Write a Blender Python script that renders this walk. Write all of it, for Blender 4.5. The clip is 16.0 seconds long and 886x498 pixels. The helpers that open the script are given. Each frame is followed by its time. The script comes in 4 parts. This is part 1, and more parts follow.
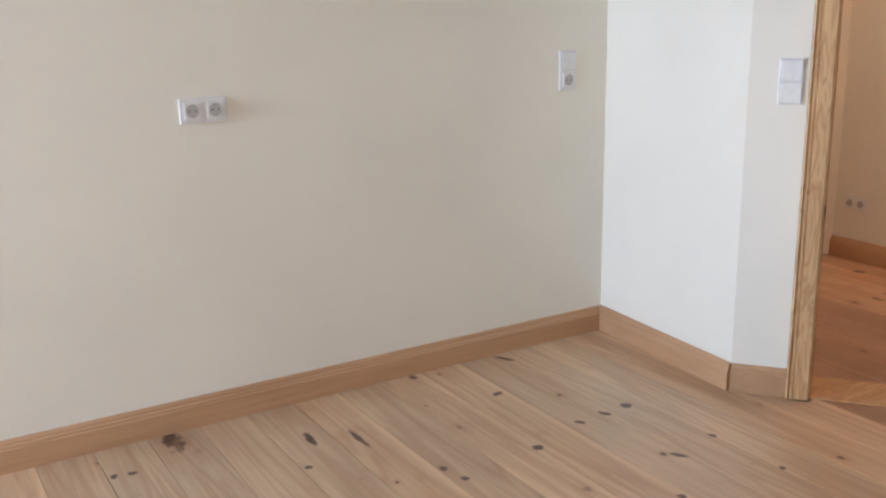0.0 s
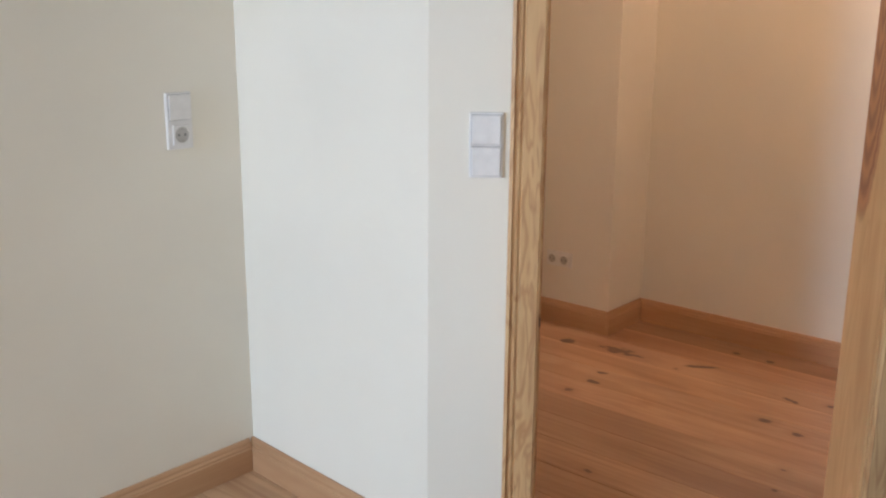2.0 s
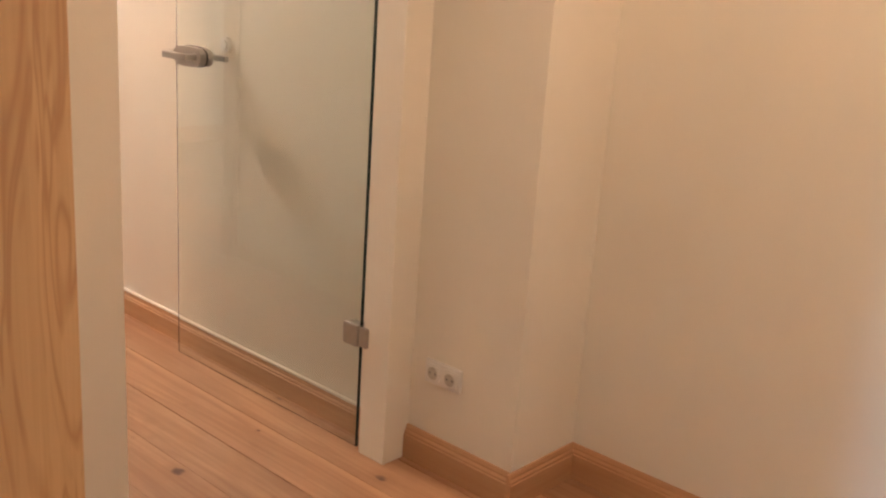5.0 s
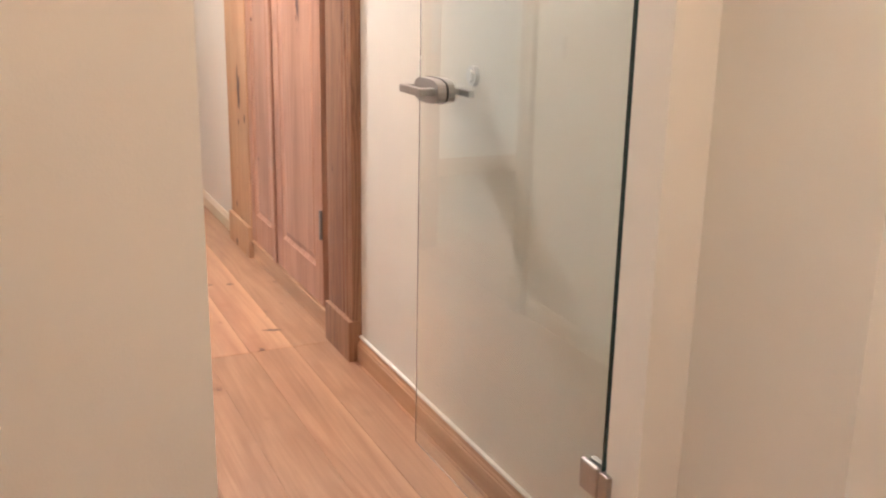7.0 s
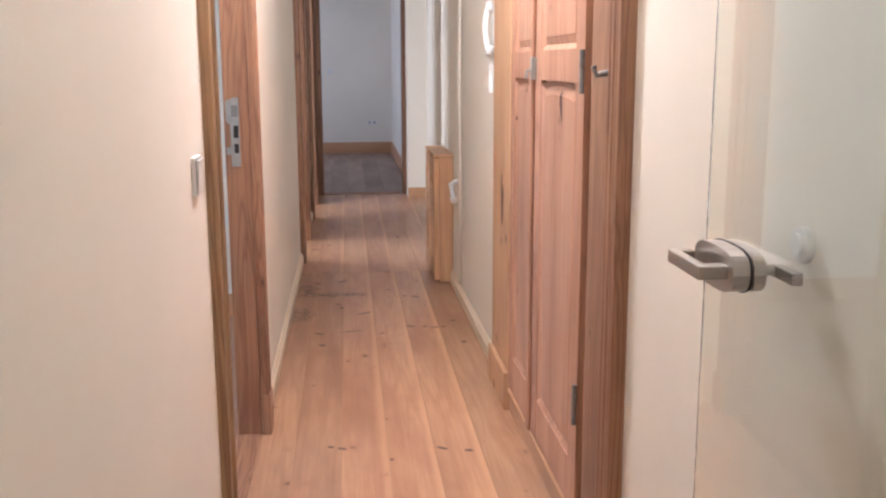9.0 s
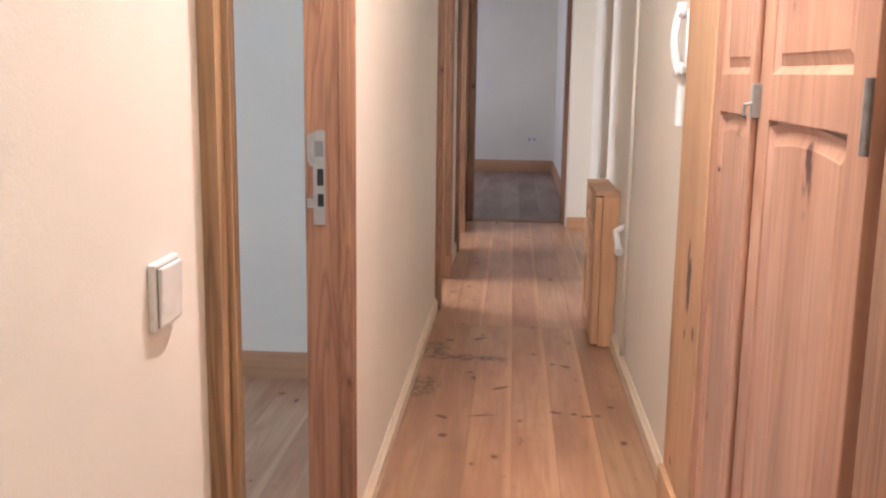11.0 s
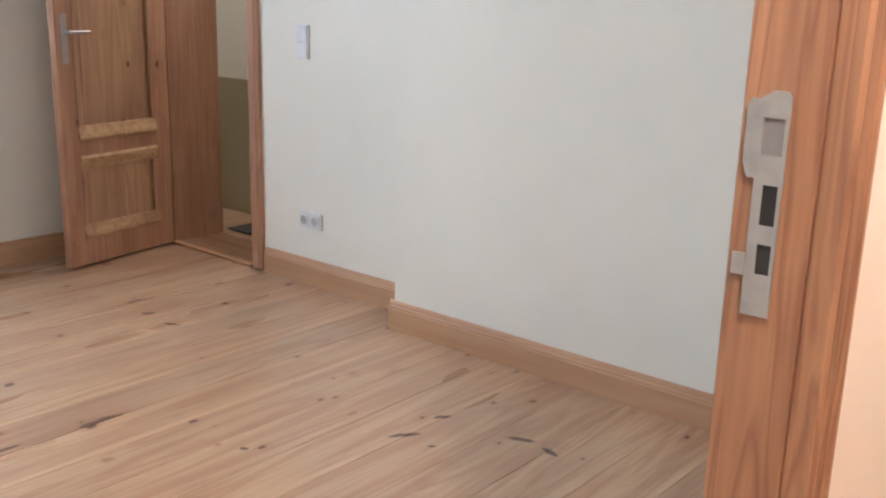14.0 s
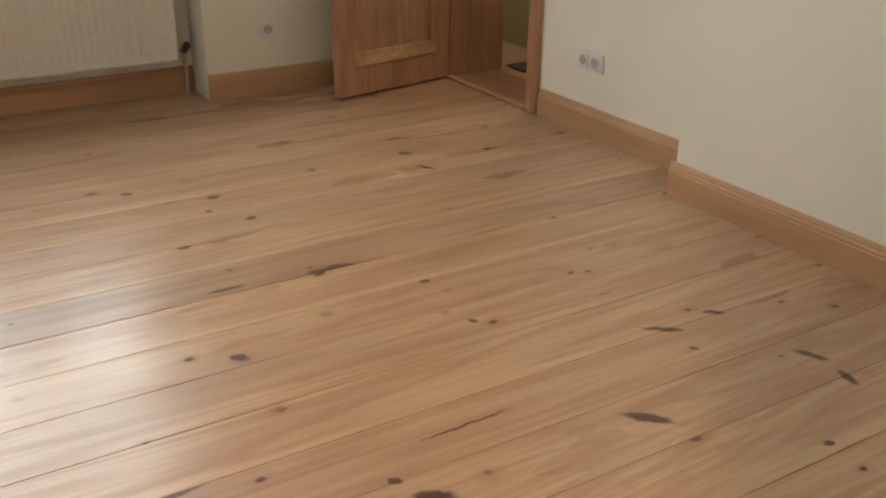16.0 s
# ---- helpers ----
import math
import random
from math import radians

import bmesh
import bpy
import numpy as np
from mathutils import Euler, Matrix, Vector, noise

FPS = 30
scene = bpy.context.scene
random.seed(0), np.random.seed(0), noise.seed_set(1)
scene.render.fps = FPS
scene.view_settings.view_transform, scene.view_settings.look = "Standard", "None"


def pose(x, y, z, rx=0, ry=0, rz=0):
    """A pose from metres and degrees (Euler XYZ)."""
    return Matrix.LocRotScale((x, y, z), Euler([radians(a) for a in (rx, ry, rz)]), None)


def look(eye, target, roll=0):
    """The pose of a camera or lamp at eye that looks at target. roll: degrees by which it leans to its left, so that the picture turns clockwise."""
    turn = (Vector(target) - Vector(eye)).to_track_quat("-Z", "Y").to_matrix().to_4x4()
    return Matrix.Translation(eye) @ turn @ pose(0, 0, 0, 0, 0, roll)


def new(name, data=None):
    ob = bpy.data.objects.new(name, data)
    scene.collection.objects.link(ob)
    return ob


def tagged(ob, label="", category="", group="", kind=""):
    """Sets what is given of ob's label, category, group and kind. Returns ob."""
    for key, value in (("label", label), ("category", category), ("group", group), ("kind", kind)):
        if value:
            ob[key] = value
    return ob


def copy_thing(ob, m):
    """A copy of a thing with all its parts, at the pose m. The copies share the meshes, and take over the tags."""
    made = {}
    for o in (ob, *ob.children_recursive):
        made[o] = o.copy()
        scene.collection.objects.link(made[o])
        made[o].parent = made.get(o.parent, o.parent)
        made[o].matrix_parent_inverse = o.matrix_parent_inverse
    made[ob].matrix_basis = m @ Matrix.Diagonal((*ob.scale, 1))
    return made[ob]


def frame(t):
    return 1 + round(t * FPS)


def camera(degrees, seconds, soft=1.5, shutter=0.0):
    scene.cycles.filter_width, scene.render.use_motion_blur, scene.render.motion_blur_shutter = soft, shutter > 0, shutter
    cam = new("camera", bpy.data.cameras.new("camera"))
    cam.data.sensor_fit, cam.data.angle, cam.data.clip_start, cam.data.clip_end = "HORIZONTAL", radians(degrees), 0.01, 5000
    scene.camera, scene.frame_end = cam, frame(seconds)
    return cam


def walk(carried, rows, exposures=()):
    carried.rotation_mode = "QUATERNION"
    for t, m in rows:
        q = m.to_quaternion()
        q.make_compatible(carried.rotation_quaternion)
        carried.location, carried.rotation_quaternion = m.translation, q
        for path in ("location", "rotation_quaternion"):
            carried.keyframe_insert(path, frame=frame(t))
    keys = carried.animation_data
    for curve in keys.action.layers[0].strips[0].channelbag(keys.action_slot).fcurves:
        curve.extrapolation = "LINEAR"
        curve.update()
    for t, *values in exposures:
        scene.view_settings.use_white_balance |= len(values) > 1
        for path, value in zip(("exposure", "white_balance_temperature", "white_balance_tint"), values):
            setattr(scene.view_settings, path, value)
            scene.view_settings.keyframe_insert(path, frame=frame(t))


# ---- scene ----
cam = camera(49.5, 16.0, 2.2)
PATH = [
    (0, (-2.91, -1.622, 1.332), (-1.913, 0.036, 0.826), -1.1),
    (0.5, (-2.723, -1.504, 1.345), (-1.615, 0.097, 0.888), 0.4),
    (1, (-2.517, -1.26, 1.354), (-1.234, 0.213, 0.925), -0.7),
    (1.5, (-2.282, -1.057, 1.368), (-0.861, 0.287, 0.951), -1.7),
    (2, (-2.054, -0.893, 1.362), (-0.589, 0.376, 0.865), 0.4),
    (2.5, (-1.847, -0.672, 1.355), (-0.208, 0.368, 0.871), -1.4),
    (3, (-1.602, -0.554, 1.344), (0.082, 0.399, 0.839), -0.4),
    (3.5, (-1.347, -0.422, 1.321), (0.321, 0.528, 0.76), -0.1),
    (4, (-1.054, -0.272, 1.308), (0.626, 0.649, 0.733), -2.2),
    (4.2, (-0.939, -0.255, 1.309), (0.717, 0.713, 0.744), -1.2),
    (6.3, (0.048, -0.099, 1.304), (0.911, 1.610, 0.724), 1.8),
    (6.5, (0.092, -0.039, 1.301), (0.896, 1.697, 0.717), 0.5),
    (7, (0.213, 0.193, 1.301), (1.035, 1.936, 0.767), 1.1),
    (7.5, (0.348, 0.417, 1.307), (1.088, 2.213, 0.831), 0.2),
    (8, (0.485, 0.641, 1.323), (0.974, 2.514, 0.820), 0.4),
    (8.5, (0.590, 0.916, 1.308), (1.001, 2.816, 0.841), 1.7),
    (9, (0.695, 1.126, 1.324), (0.886, 3.080, 0.943), -0.2),
    (9.5, (0.788, 1.300, 1.347), (0.730, 3.272, 1.014), 1.0),
    (11.8, (0.785, 2.556, 1.355), (0.603, 4.513, 0.983), -0.4),
    (12, (0.794, 2.641, 1.337), (0.56, 4.594, 0.976), -1.4),
    (12.5, (0.794, 2.892, 1.336), (0.309, 4.786, 0.912), 0.5),
    (13, (0.721, 3.145, 1.313), (0.094, 5.002, 0.916), 2.5),
    (13.5, (0.677, 3.333, 1.305), (-0.196, 5.078, 0.867), 1.0),
    (14, (0.68, 3.517, 1.292), (-0.565, 4.998, 0.786), 1.5),
    (14.5, (0.609, 3.686, 1.225), (-0.848, 4.943, 0.681), 1.1),
    (15, (0.54, 3.819, 1.199), (-1.019, 4.885, 0.543), 0.5),
    (15.5, (0.475, 3.89, 1.243), (-1.098, 4.804, 0.412), 0.7),
    (16, (0.403, 3.927, 1.179), (-1.154, 4.874, 0.357), 0.4),
]
walk(cam, [(t, look(eye, target, roll)) for t, eye, target, roll in PATH], [(0.0, 0.05, 6900, 25), (1.0, 0.0, 6900, 23), (2.0, -0.05, 7000, 22), (3.0, 0.0, 7100, 22), (4.2, 0.1, 7700, 24), (6.3, 0.75, 5600, 13), (7.5, 0.62, 5700, 14), (8.5, 0.62, 5500, 14), (9.5, 0.35, 5300, 14), (12.5, 0.58, 6100, 17), (13.5, 0.5, 6000, 13), (14.5, 0.97, 6200, 16), (15.0, 0.65, 6400, 16), (15.5, 0.36, 7000, 16), (15.8, 0.2, 7700, 14), (16.0, 0.2, 7800, 11)])

# ---- light: daylight through the windows of each room, and an added fill in the lobby ----
world = bpy.data.worlds.new("world")
scene.world = world
world.use_nodes = True
wn = world.node_tree
sky = wn.nodes.new("ShaderNodeTexSky")
sky.sky_type, sky.sun_disc, sky.sun_elevation, sky.sun_rotation = "NISHITA", False, radians(35), radians(250)
wn.links.new(sky.outputs[0], wn.nodes["Background"].inputs[0])
wn.nodes["Background"].inputs[1].default_value = 0.1


def window_or_fill_light(x, y, z, toward, w, h, watts, colour=(0.80, 0.90, 1.0)):
    data = bpy.data.lights.new("window_or_fill_light", "AREA")
    data.shape, data.size, data.size_y, data.energy, data.color = "RECTANGLE", w, h, watts, colour
    ob = new("window_or_fill_light", data)
    ob.matrix_world = look((x, y, z), (x + toward[0], y + toward[1], z + toward[2]))
    return ob


window_or_fill_light(-7.68, 0.45, 1.55, (1, 0, 0), 1.2, 1.5, 290, (0.50, 0.74, 1.0))
# unseen south window, tinted orange to stand in for warm bounced light
window_or_fill_light(-3.2, -3.68, 1.6, (0, 1, 0), 1.5, 1.5, 17, (1.0, 0.78, 0.52))
window_or_fill_light(-4.12, 4.31, 1.70, (1, 0, -0.12), 1.1, 1.55, 37, (0.68, 0.83, 1.0))
# light of a second bedroom window, unseen and added to brighten the room
window_or_fill_light(-3.99, 2.635, 1.66, (1, 0, -0.12), 1.2, 1.5, 23, (0.76, 0.87, 1.0))
window_or_fill_light(-2.36, 8.6, 1.5, (1, 0, 0), 1.4, 1.5, 80, (1.0, 0.95, 0.88))
window_or_fill_light(-1.7, 13.6, 1.6, (1, 0, 0), 1.2, 1.4, 22, (0.88, 0.88, 1.0))
# lobby: added fill lamp under the ceiling, no window stands behind it
window_or_fill_light(-3.45, 7.05, 2.3, (0, -0.3, -1), 0.3, 0.3, 10, (1.0, 0.95, 0.8))


def lamp_bulb(x, y, z, watts, colour):
    data = bpy.data.lights.new("bulb_light", "POINT")
    data.energy, data.color, data.shadow_soft_size = watts, colour, 0.05
    ob = new("bulb_light", data)
    ob.location = (x, y, z)


# corridor and hall lamps, both out of view, assumed from the warm walls
lamp_bulb(0.84, 4.0, 2.42, 76, (1.0, 0.90, 0.78))
lamp_bulb(0.95, 0.1, 2.42, 20, (1.0, 0.70, 0.45))

# ---- materials ----


def mat_base(name):
    m = bpy.data.materials.new(name)
    m.use_nodes = True
    nt = m.node_tree
    return m, nt, nt.nodes["Principled BSDF"]


def node(nt, kind, **kw):
    n = nt.nodes.new(kind)
    for k, v in kw.items():
        n.inputs[k].default_value = v
    return n


def ramp(nt, fac, stops):
    r = nt.nodes.new("ShaderNodeValToRGB")
    nt.links.new(fac, r.inputs[0])
    while len(r.color_ramp.elements) < len(stops):
        r.color_ramp.elements.new(0.5)
    for e, (p, c) in zip(r.color_ramp.elements, stops):
        e.position, e.color = p, (*c, 1) if len(c) == 3 else c
    return r.outputs[0]


def mixed(nt, fac, a, b, mode="MIX"):
    n = nt.nodes.new("ShaderNodeMix")
    n.data_type, n.blend_type = "RGBA", mode
    for sock, v in ((n.inputs[0], fac), (n.inputs[6], a), (n.inputs[7], b)):
        if isinstance(v, (int, float)):
            sock.default_value = v
        elif isinstance(v, tuple):
            sock.default_value = (*v, 1)
        else:
            nt.links.new(v, sock)
    return n.outputs[2]


def bump(nt, bsdf, height, strength, distance=0.002):
    b = nt.nodes.new("ShaderNodeBump")
    b.inputs["Strength"].default_value, b.inputs["Distance"].default_value = strength, distance
    nt.links.new(height, b.inputs["Height"])
    nt.links.new(b.outputs[0], bsdf.inputs["Normal"])


def wood(name, light, dark, along, rough=0.4, knots=0.5, vary=0.35, ring=0.5, coat=0.0, swirl=(9, 0.55), stains=(), knots_at=(), sap=0.0, wear=0.0, heart=None):
    """Pine: bands and fine grain along one axis, dark knots, each board shifted by its own random number."""
    m, nt, bs = mat_base(name)
    L = nt.links.new
    geo = nt.nodes.new("ShaderNodeNewGeometry")
    info = nt.nodes.new("ShaderNodeObjectInfo")
    shift = node(nt, "ShaderNodeVectorMath")
    shift.operation = "SCALE"
    shift.inputs[0].default_value = (7.3, 11.7, 5.1)
    L(info.outputs["Random"], shift.inputs["Scale"])
    add = nt.nodes.new("ShaderNodeVectorMath")
    L(geo.outputs["Position"], add.inputs[0])
    L(shift.outputs[0], add.inputs[1])

    def scaled(a, b):
        s = [a, a, a]
        s["xyz".index(along)] = b
        n = nt.nodes.new("ShaderNodeMapping")
        n.inputs["Scale"].default_value = s
        L(add.outputs[0], n.inputs[0])
        return n.outputs[0]

    fine = node(nt, "ShaderNodeTexNoise", Scale=1.0, Detail=5.0, Roughness=0.6)
    L(scaled(90, 3.0), fine.inputs["Vector"])
    band = node(nt, "ShaderNodeTexNoise", Scale=1.0, Detail=2.0, Distortion=1.2)
    L(scaled(*swirl), band.inputs["Vector"])
    wave = node(nt, "ShaderNodeMath")
    wave.operation = "MULTIPLY"
    wave.inputs[1].default_value = 9.0
    L(band.outputs[0], wave.inputs[0])
    frac = node(nt, "ShaderNodeMath")
    frac.operation = "PINGPONG"
    frac.inputs[1].default_value = 1.0
    L(wave.outputs[0], frac.inputs[0])
    rings = ramp(nt, frac.outputs[0], [(0.35, (0, 0, 0)), (0.95, (1, 1, 1))])
    blot = node(nt, "ShaderNodeTexNoise", Scale=1.0, Detail=2.0)
    L(scaled(5, 1.1), blot.inputs["Vector"])
    col = mixed(nt, ramp(nt, fine.outputs[0], [(0.35, (0, 0, 0)), (0.75, (0.5, 0.5, 0.5))]), light, dark)
    scale_r = node(nt, "ShaderNodeMath")
    scale_r.operation = "MULTIPLY"
    scale_r.inputs[1].default_value = ring
    L(rings, scale_r.inputs[0])
    col = mixed(nt, scale_r.outputs[0], col, dark)
    col = mixed(nt, ramp(nt, blot.outputs[0], [(0.45, (0, 0, 0)), (0.75, (0.45, 0.45, 0.45))]), col, tuple(c * 0.72 for c in dark))
    if knots:
        for a, c, lo, hi, share in ((5.0, 1.7, 0.18, 0.22, knots * 0.75), (10.0, 7.5, 0.175, 0.24, knots * 1.15)):
            vor = node(nt, "ShaderNodeTexVoronoi", Scale=1.0, Randomness=1.0)
            L(scaled(a, c), vor.inputs["Vector"])
            wob = node(nt, "ShaderNodeTexNoise", Scale=1.0, Detail=2.0)
            L(scaled(40, 18), wob.inputs["Vector"])
            wadd = node(nt, "ShaderNodeMath")
            wadd.operation = "MULTIPLY_ADD"
            wadd.inputs[1].default_value = 0.22
            size = nt.nodes.new("ShaderNodeSeparateColor")
            L(vor.outputs["Color"], size.inputs[0])
            grow = node(nt, "ShaderNodeMath")
            grow.operation = "MULTIPLY_ADD"
            grow.inputs[1].default_value, grow.inputs[2].default_value = 1.9, 0.55
            L(size.outputs[1], grow.inputs[0])
            reach = node(nt, "ShaderNodeMath")
            reach.operation = "MULTIPLY"
            L(vor.outputs["Distance"], reach.inputs[0])
            L(grow.outputs[0], reach.inputs[1])
            L(wob.outputs[0], wadd.inputs[0])
            L(reach.outputs[0], wadd.inputs[2])
            k = ramp(nt, wadd.outputs[0], [(lo, (1, 1, 1)), (hi, (0.0, 0.0, 0.0))])
            sepc = nt.nodes.new("ShaderNodeSeparateColor")
            L(vor.outputs["Color"], sepc.inputs[0])
            sel = ramp(nt, sepc.outputs[0], [(max(0.0, 1 - share), (0, 0, 0)), (min(0.999, max(0.0, 1 - share) + 0.04), (1, 1, 1))])
            kk = mixed(nt, 1.0, k, sel, "MULTIPLY")
            halo = ramp(nt, wadd.outputs[0], [(lo, (0.55, 0.55, 0.55)), (0.42, (0, 0, 0))])
            hh = mixed(nt, 1.0, halo, sel, "MULTIPLY")
            col = mixed(nt, hh, col, dark)
            col = mixed(nt, kk, col, (0.085, 0.034, 0.026))
    if wear:
        grey = node(nt, "ShaderNodeTexNoise", Scale=1.0, Detail=5.0, Roughness=0.65)
        L(scaled(3.2, 0.8), grey.inputs["Vector"])
        col = mixed(nt, ramp(nt, grey.outputs[0], [(0.42, (0, 0, 0)), (0.68, (wear,) * 3)]), col, (dark[0] * 0.84, dark[1] * 0.82, dark[2] * 0.98))
    if sap or heart:
        local = nt.nodes.new("ShaderNodeTexCoord")
    if sap:
        # pale sapwood along one edge of some boards
        across = nt.nodes.new("ShaderNodeSeparateXYZ")
        L(local.outputs["Object"], across.inputs[0])
        ragged = node(nt, "ShaderNodeMath")
        ragged.operation = "MULTIPLY_ADD"
        ragged.inputs[1].default_value = 0.03
        L(blot.outputs[0], ragged.inputs[0])
        L(across.outputs[0], ragged.inputs[2])
        edge = nt.nodes.new("ShaderNodeMapRange")
        edge.inputs[1].default_value, edge.inputs[2].default_value = sap - 0.006, sap + 0.012
        L(ragged.outputs[0], edge.inputs[0])
        some = ramp(nt, info.outputs["Random"], [(0.62, (0, 0, 0)), (0.66, (0.45, 0.45, 0.45))])
        col = mixed(nt, mixed(nt, 1.0, edge.outputs[0], some, "MULTIPLY"), col, tuple(min(0.8, c * 1.15) for c in light))
    if knots_at or heart:
        wavy = node(nt, "ShaderNodeTexNoise", Scale=34.0, Detail=3.0)
        L(geo.outputs["Position"], wavy.inputs["Vector"])
        offset = nt.nodes.new("ShaderNodeVectorMath")
        offset.operation = "MULTIPLY_ADD"
        offset.inputs[1].default_value = (0.022, 0.022, 0.0)
        offset.inputs[2].default_value = (-0.011, -0.011, 0.0)
        L(wavy.outputs["Color"], offset.inputs[0])
    if knots_at:
        moved = nt.nodes.new("ShaderNodeVectorMath")
        L(geo.outputs["Position"], moved.inputs[0])
        L(offset.outputs[0], moved.inputs[1])
        near = None
        for kx, ky, kl, kw, ka in knots_at:
            mp = nt.nodes.new("ShaderNodeMapping")
            mp.vector_type = "TEXTURE"
            mp.inputs["Location"].default_value = (kx, ky, 0)
            mp.inputs["Rotation"].default_value = (0, 0, radians(ka))
            mp.inputs["Scale"].default_value = (kl, kw, 1)
            L(moved.outputs[0], mp.inputs[0])
            ln = nt.nodes.new("ShaderNodeVectorMath")
            ln.operation = "LENGTH"
            L(mp.outputs[0], ln.inputs[0])
            if near is None:
                near = ln.outputs["Value"]
            else:
                least = node(nt, "ShaderNodeMath")
                least.operation = "MINIMUM"
                L(near, least.inputs[0])
                L(ln.outputs["Value"], least.inputs[1])
                near = least.outputs[0]
        col = mixed(nt, ramp(nt, near, [(0.55, (0.5, 0.5, 0.5)), (1.0, (0.0, 0.0, 0.0))]), col, dark)
        core = node(nt, "ShaderNodeMapRange")
        core.inputs[1].default_value, core.inputs[2].default_value, core.inputs[3].default_value, core.inputs[4].default_value = 0.7, 1.15, 0.9, 0.0
        L(near, core.inputs[0])
        col = mixed(nt, core.outputs[0], col, (0.085, 0.034, 0.028))
    if heart:
        # a tongue of ringed heartwood on one board
        hy, hz, ry, rz = heart
        inside = nt.nodes.new("ShaderNodeVectorMath")
        L(local.outputs["Object"], inside.inputs[0])
        L(offset.outputs[0], inside.inputs[1])
        mp = nt.nodes.new("ShaderNodeMapping")
        mp.vector_type = "TEXTURE"
        mp.inputs["Location"].default_value, mp.inputs["Scale"].default_value = (0, hy, hz), (100, ry, rz)
        L(inside.outputs[0], mp.inputs[0])
        ln = nt.nodes.new("ShaderNodeVectorMath")
        ln.operation = "LENGTH"
        L(mp.outputs[0], ln.inputs[0])
        rep = node(nt, "ShaderNodeMath")
        rep.operation = "PINGPONG"
        rep.inputs[1].default_value = 0.07
        L(ln.outputs["Value"], rep.inputs[0])
        ringed = ramp(nt, rep.outputs[0], [(0.01, (0.20, 0.065, 0.032)), (0.06, (0.40, 0.17, 0.075))])
        col = mixed(nt, ramp(nt, ln.outputs["Value"], [(0.93, (0.85, 0.85, 0.85)), (1.0, (0, 0, 0))]), col, ringed)
    for sx, sy, hw, hl in stains:
        sub = nt.nodes.new("ShaderNodeVectorMath")
        sub.operation = "SUBTRACT"
        sub.inputs[1].default_value = (sx, sy, 0)
        L(geo.outputs["Position"], sub.inputs[0])
        div = nt.nodes.new("ShaderNodeVectorMath")
        div.operation = "DIVIDE"
        div.inputs[1].default_value = (hw, hl, 1)
        L(sub.outputs[0], div.inputs[0])
        far = nt.nodes.new("ShaderNodeVectorMath")
        far.operation = "LENGTH"
        L(div.outputs[0], far.inputs[0])
        dirt = node(nt, "ShaderNodeTexNoise", Scale=26.0, Detail=5.0, Roughness=0.7)
        L(geo.outputs["Position"], dirt.inputs["Vector"])
        zone = ramp(nt, far.outputs["Value"], [(0.65, (1, 1, 1)), (1.0, (0, 0, 0))])
        blotch = ramp(nt, dirt.outputs[0], [(0.43, (0, 0, 0)), (0.56, (0.85, 0.85, 0.85))])
        col = mixed(nt, mixed(nt, 1.0, zone, blotch, "MULTIPLY"), col, (0.07, 0.045, 0.035))
    val = ramp(nt, info.outputs["Random"], [(0.0, (1 - vary,) * 3), (0.5, (1, 1, 1)), (1.0, (1.0, 1 - vary * 0.35, 1 - vary * 0.6))])
    col = mixed(nt, 1.0, col, val, "MULTIPLY")
    L(col, bs.inputs["Base Color"])
    rr = nt.nodes.new("ShaderNodeMapRange")
    rr.inputs[3].default_value, rr.inputs[4].default_value = rough - 0.08, rough + 0.14
    L(blot.outputs[0], rr.inputs[0])
    L(rr.outputs[0], bs.inputs["Roughness"])
    bs.inputs["Coat Weight"].default_value, bs.inputs["Coat Roughness"].default_value = coat, 0.22
    bump(nt, bs, fine.outputs[0], 0.25, 0.0008)
    return m


def paint(name, col, rough=0.75, grain=0.35):
    """Rolled wall paint over slightly uneven plaster."""
    m, nt, bs = mat_base(name)
    geo = nt.nodes.new("ShaderNodeNewGeometry")
    n1 = node(nt, "ShaderNodeTexNoise", Scale=260.0, Detail=3.0)
    n2 = node(nt, "ShaderNodeTexNoise", Scale=1.6, Detail=4.0)
    for n in (n1, n2):
        nt.links.new(geo.outputs["Position"], n.inputs["Vector"])
    c = mixed(nt, ramp(nt, n2.outputs[0], [(0.35, (0, 0, 0)), (0.7, (1, 1, 1))]), col, tuple(x * 0.94 for x in col))
    nt.links.new(c, bs.inputs["Base Color"])
    bs.inputs["Roughness"].default_value = rough
    s = node(nt, "ShaderNodeMath")
    s.operation = "MULTIPLY_ADD"
    s.inputs[1].default_value = 6.0
    nt.links.new(n2.outputs[0], s.inputs[0])
    nt.links.new(n1.outputs[0], s.inputs[2])
    bump(nt, bs, s.outputs[0], grain, 0.0012)
    return m


def plain(name, col, rough=0.4, metal=0.0, speck=0.0):
    m, nt, bs = mat_base(name)
    n = node(nt, "ShaderNodeTexNoise", Scale=40.0, Detail=4.0)
    geo = nt.nodes.new("ShaderNodeNewGeometry")
    nt.links.new(geo.outputs["Position"], n.inputs["Vector"])
    c = mixed(nt, ramp(nt, n.outputs[0], [(0.4, (0, 0, 0)), (0.7, (1, 1, 1))]), col, tuple(x * (0.92 - speck) for x in col))
    nt.links.new(c, bs.inputs["Base Color"])
    bs.inputs["Roughness"].default_value, bs.inputs["Metallic"].default_value = rough, metal
    return m


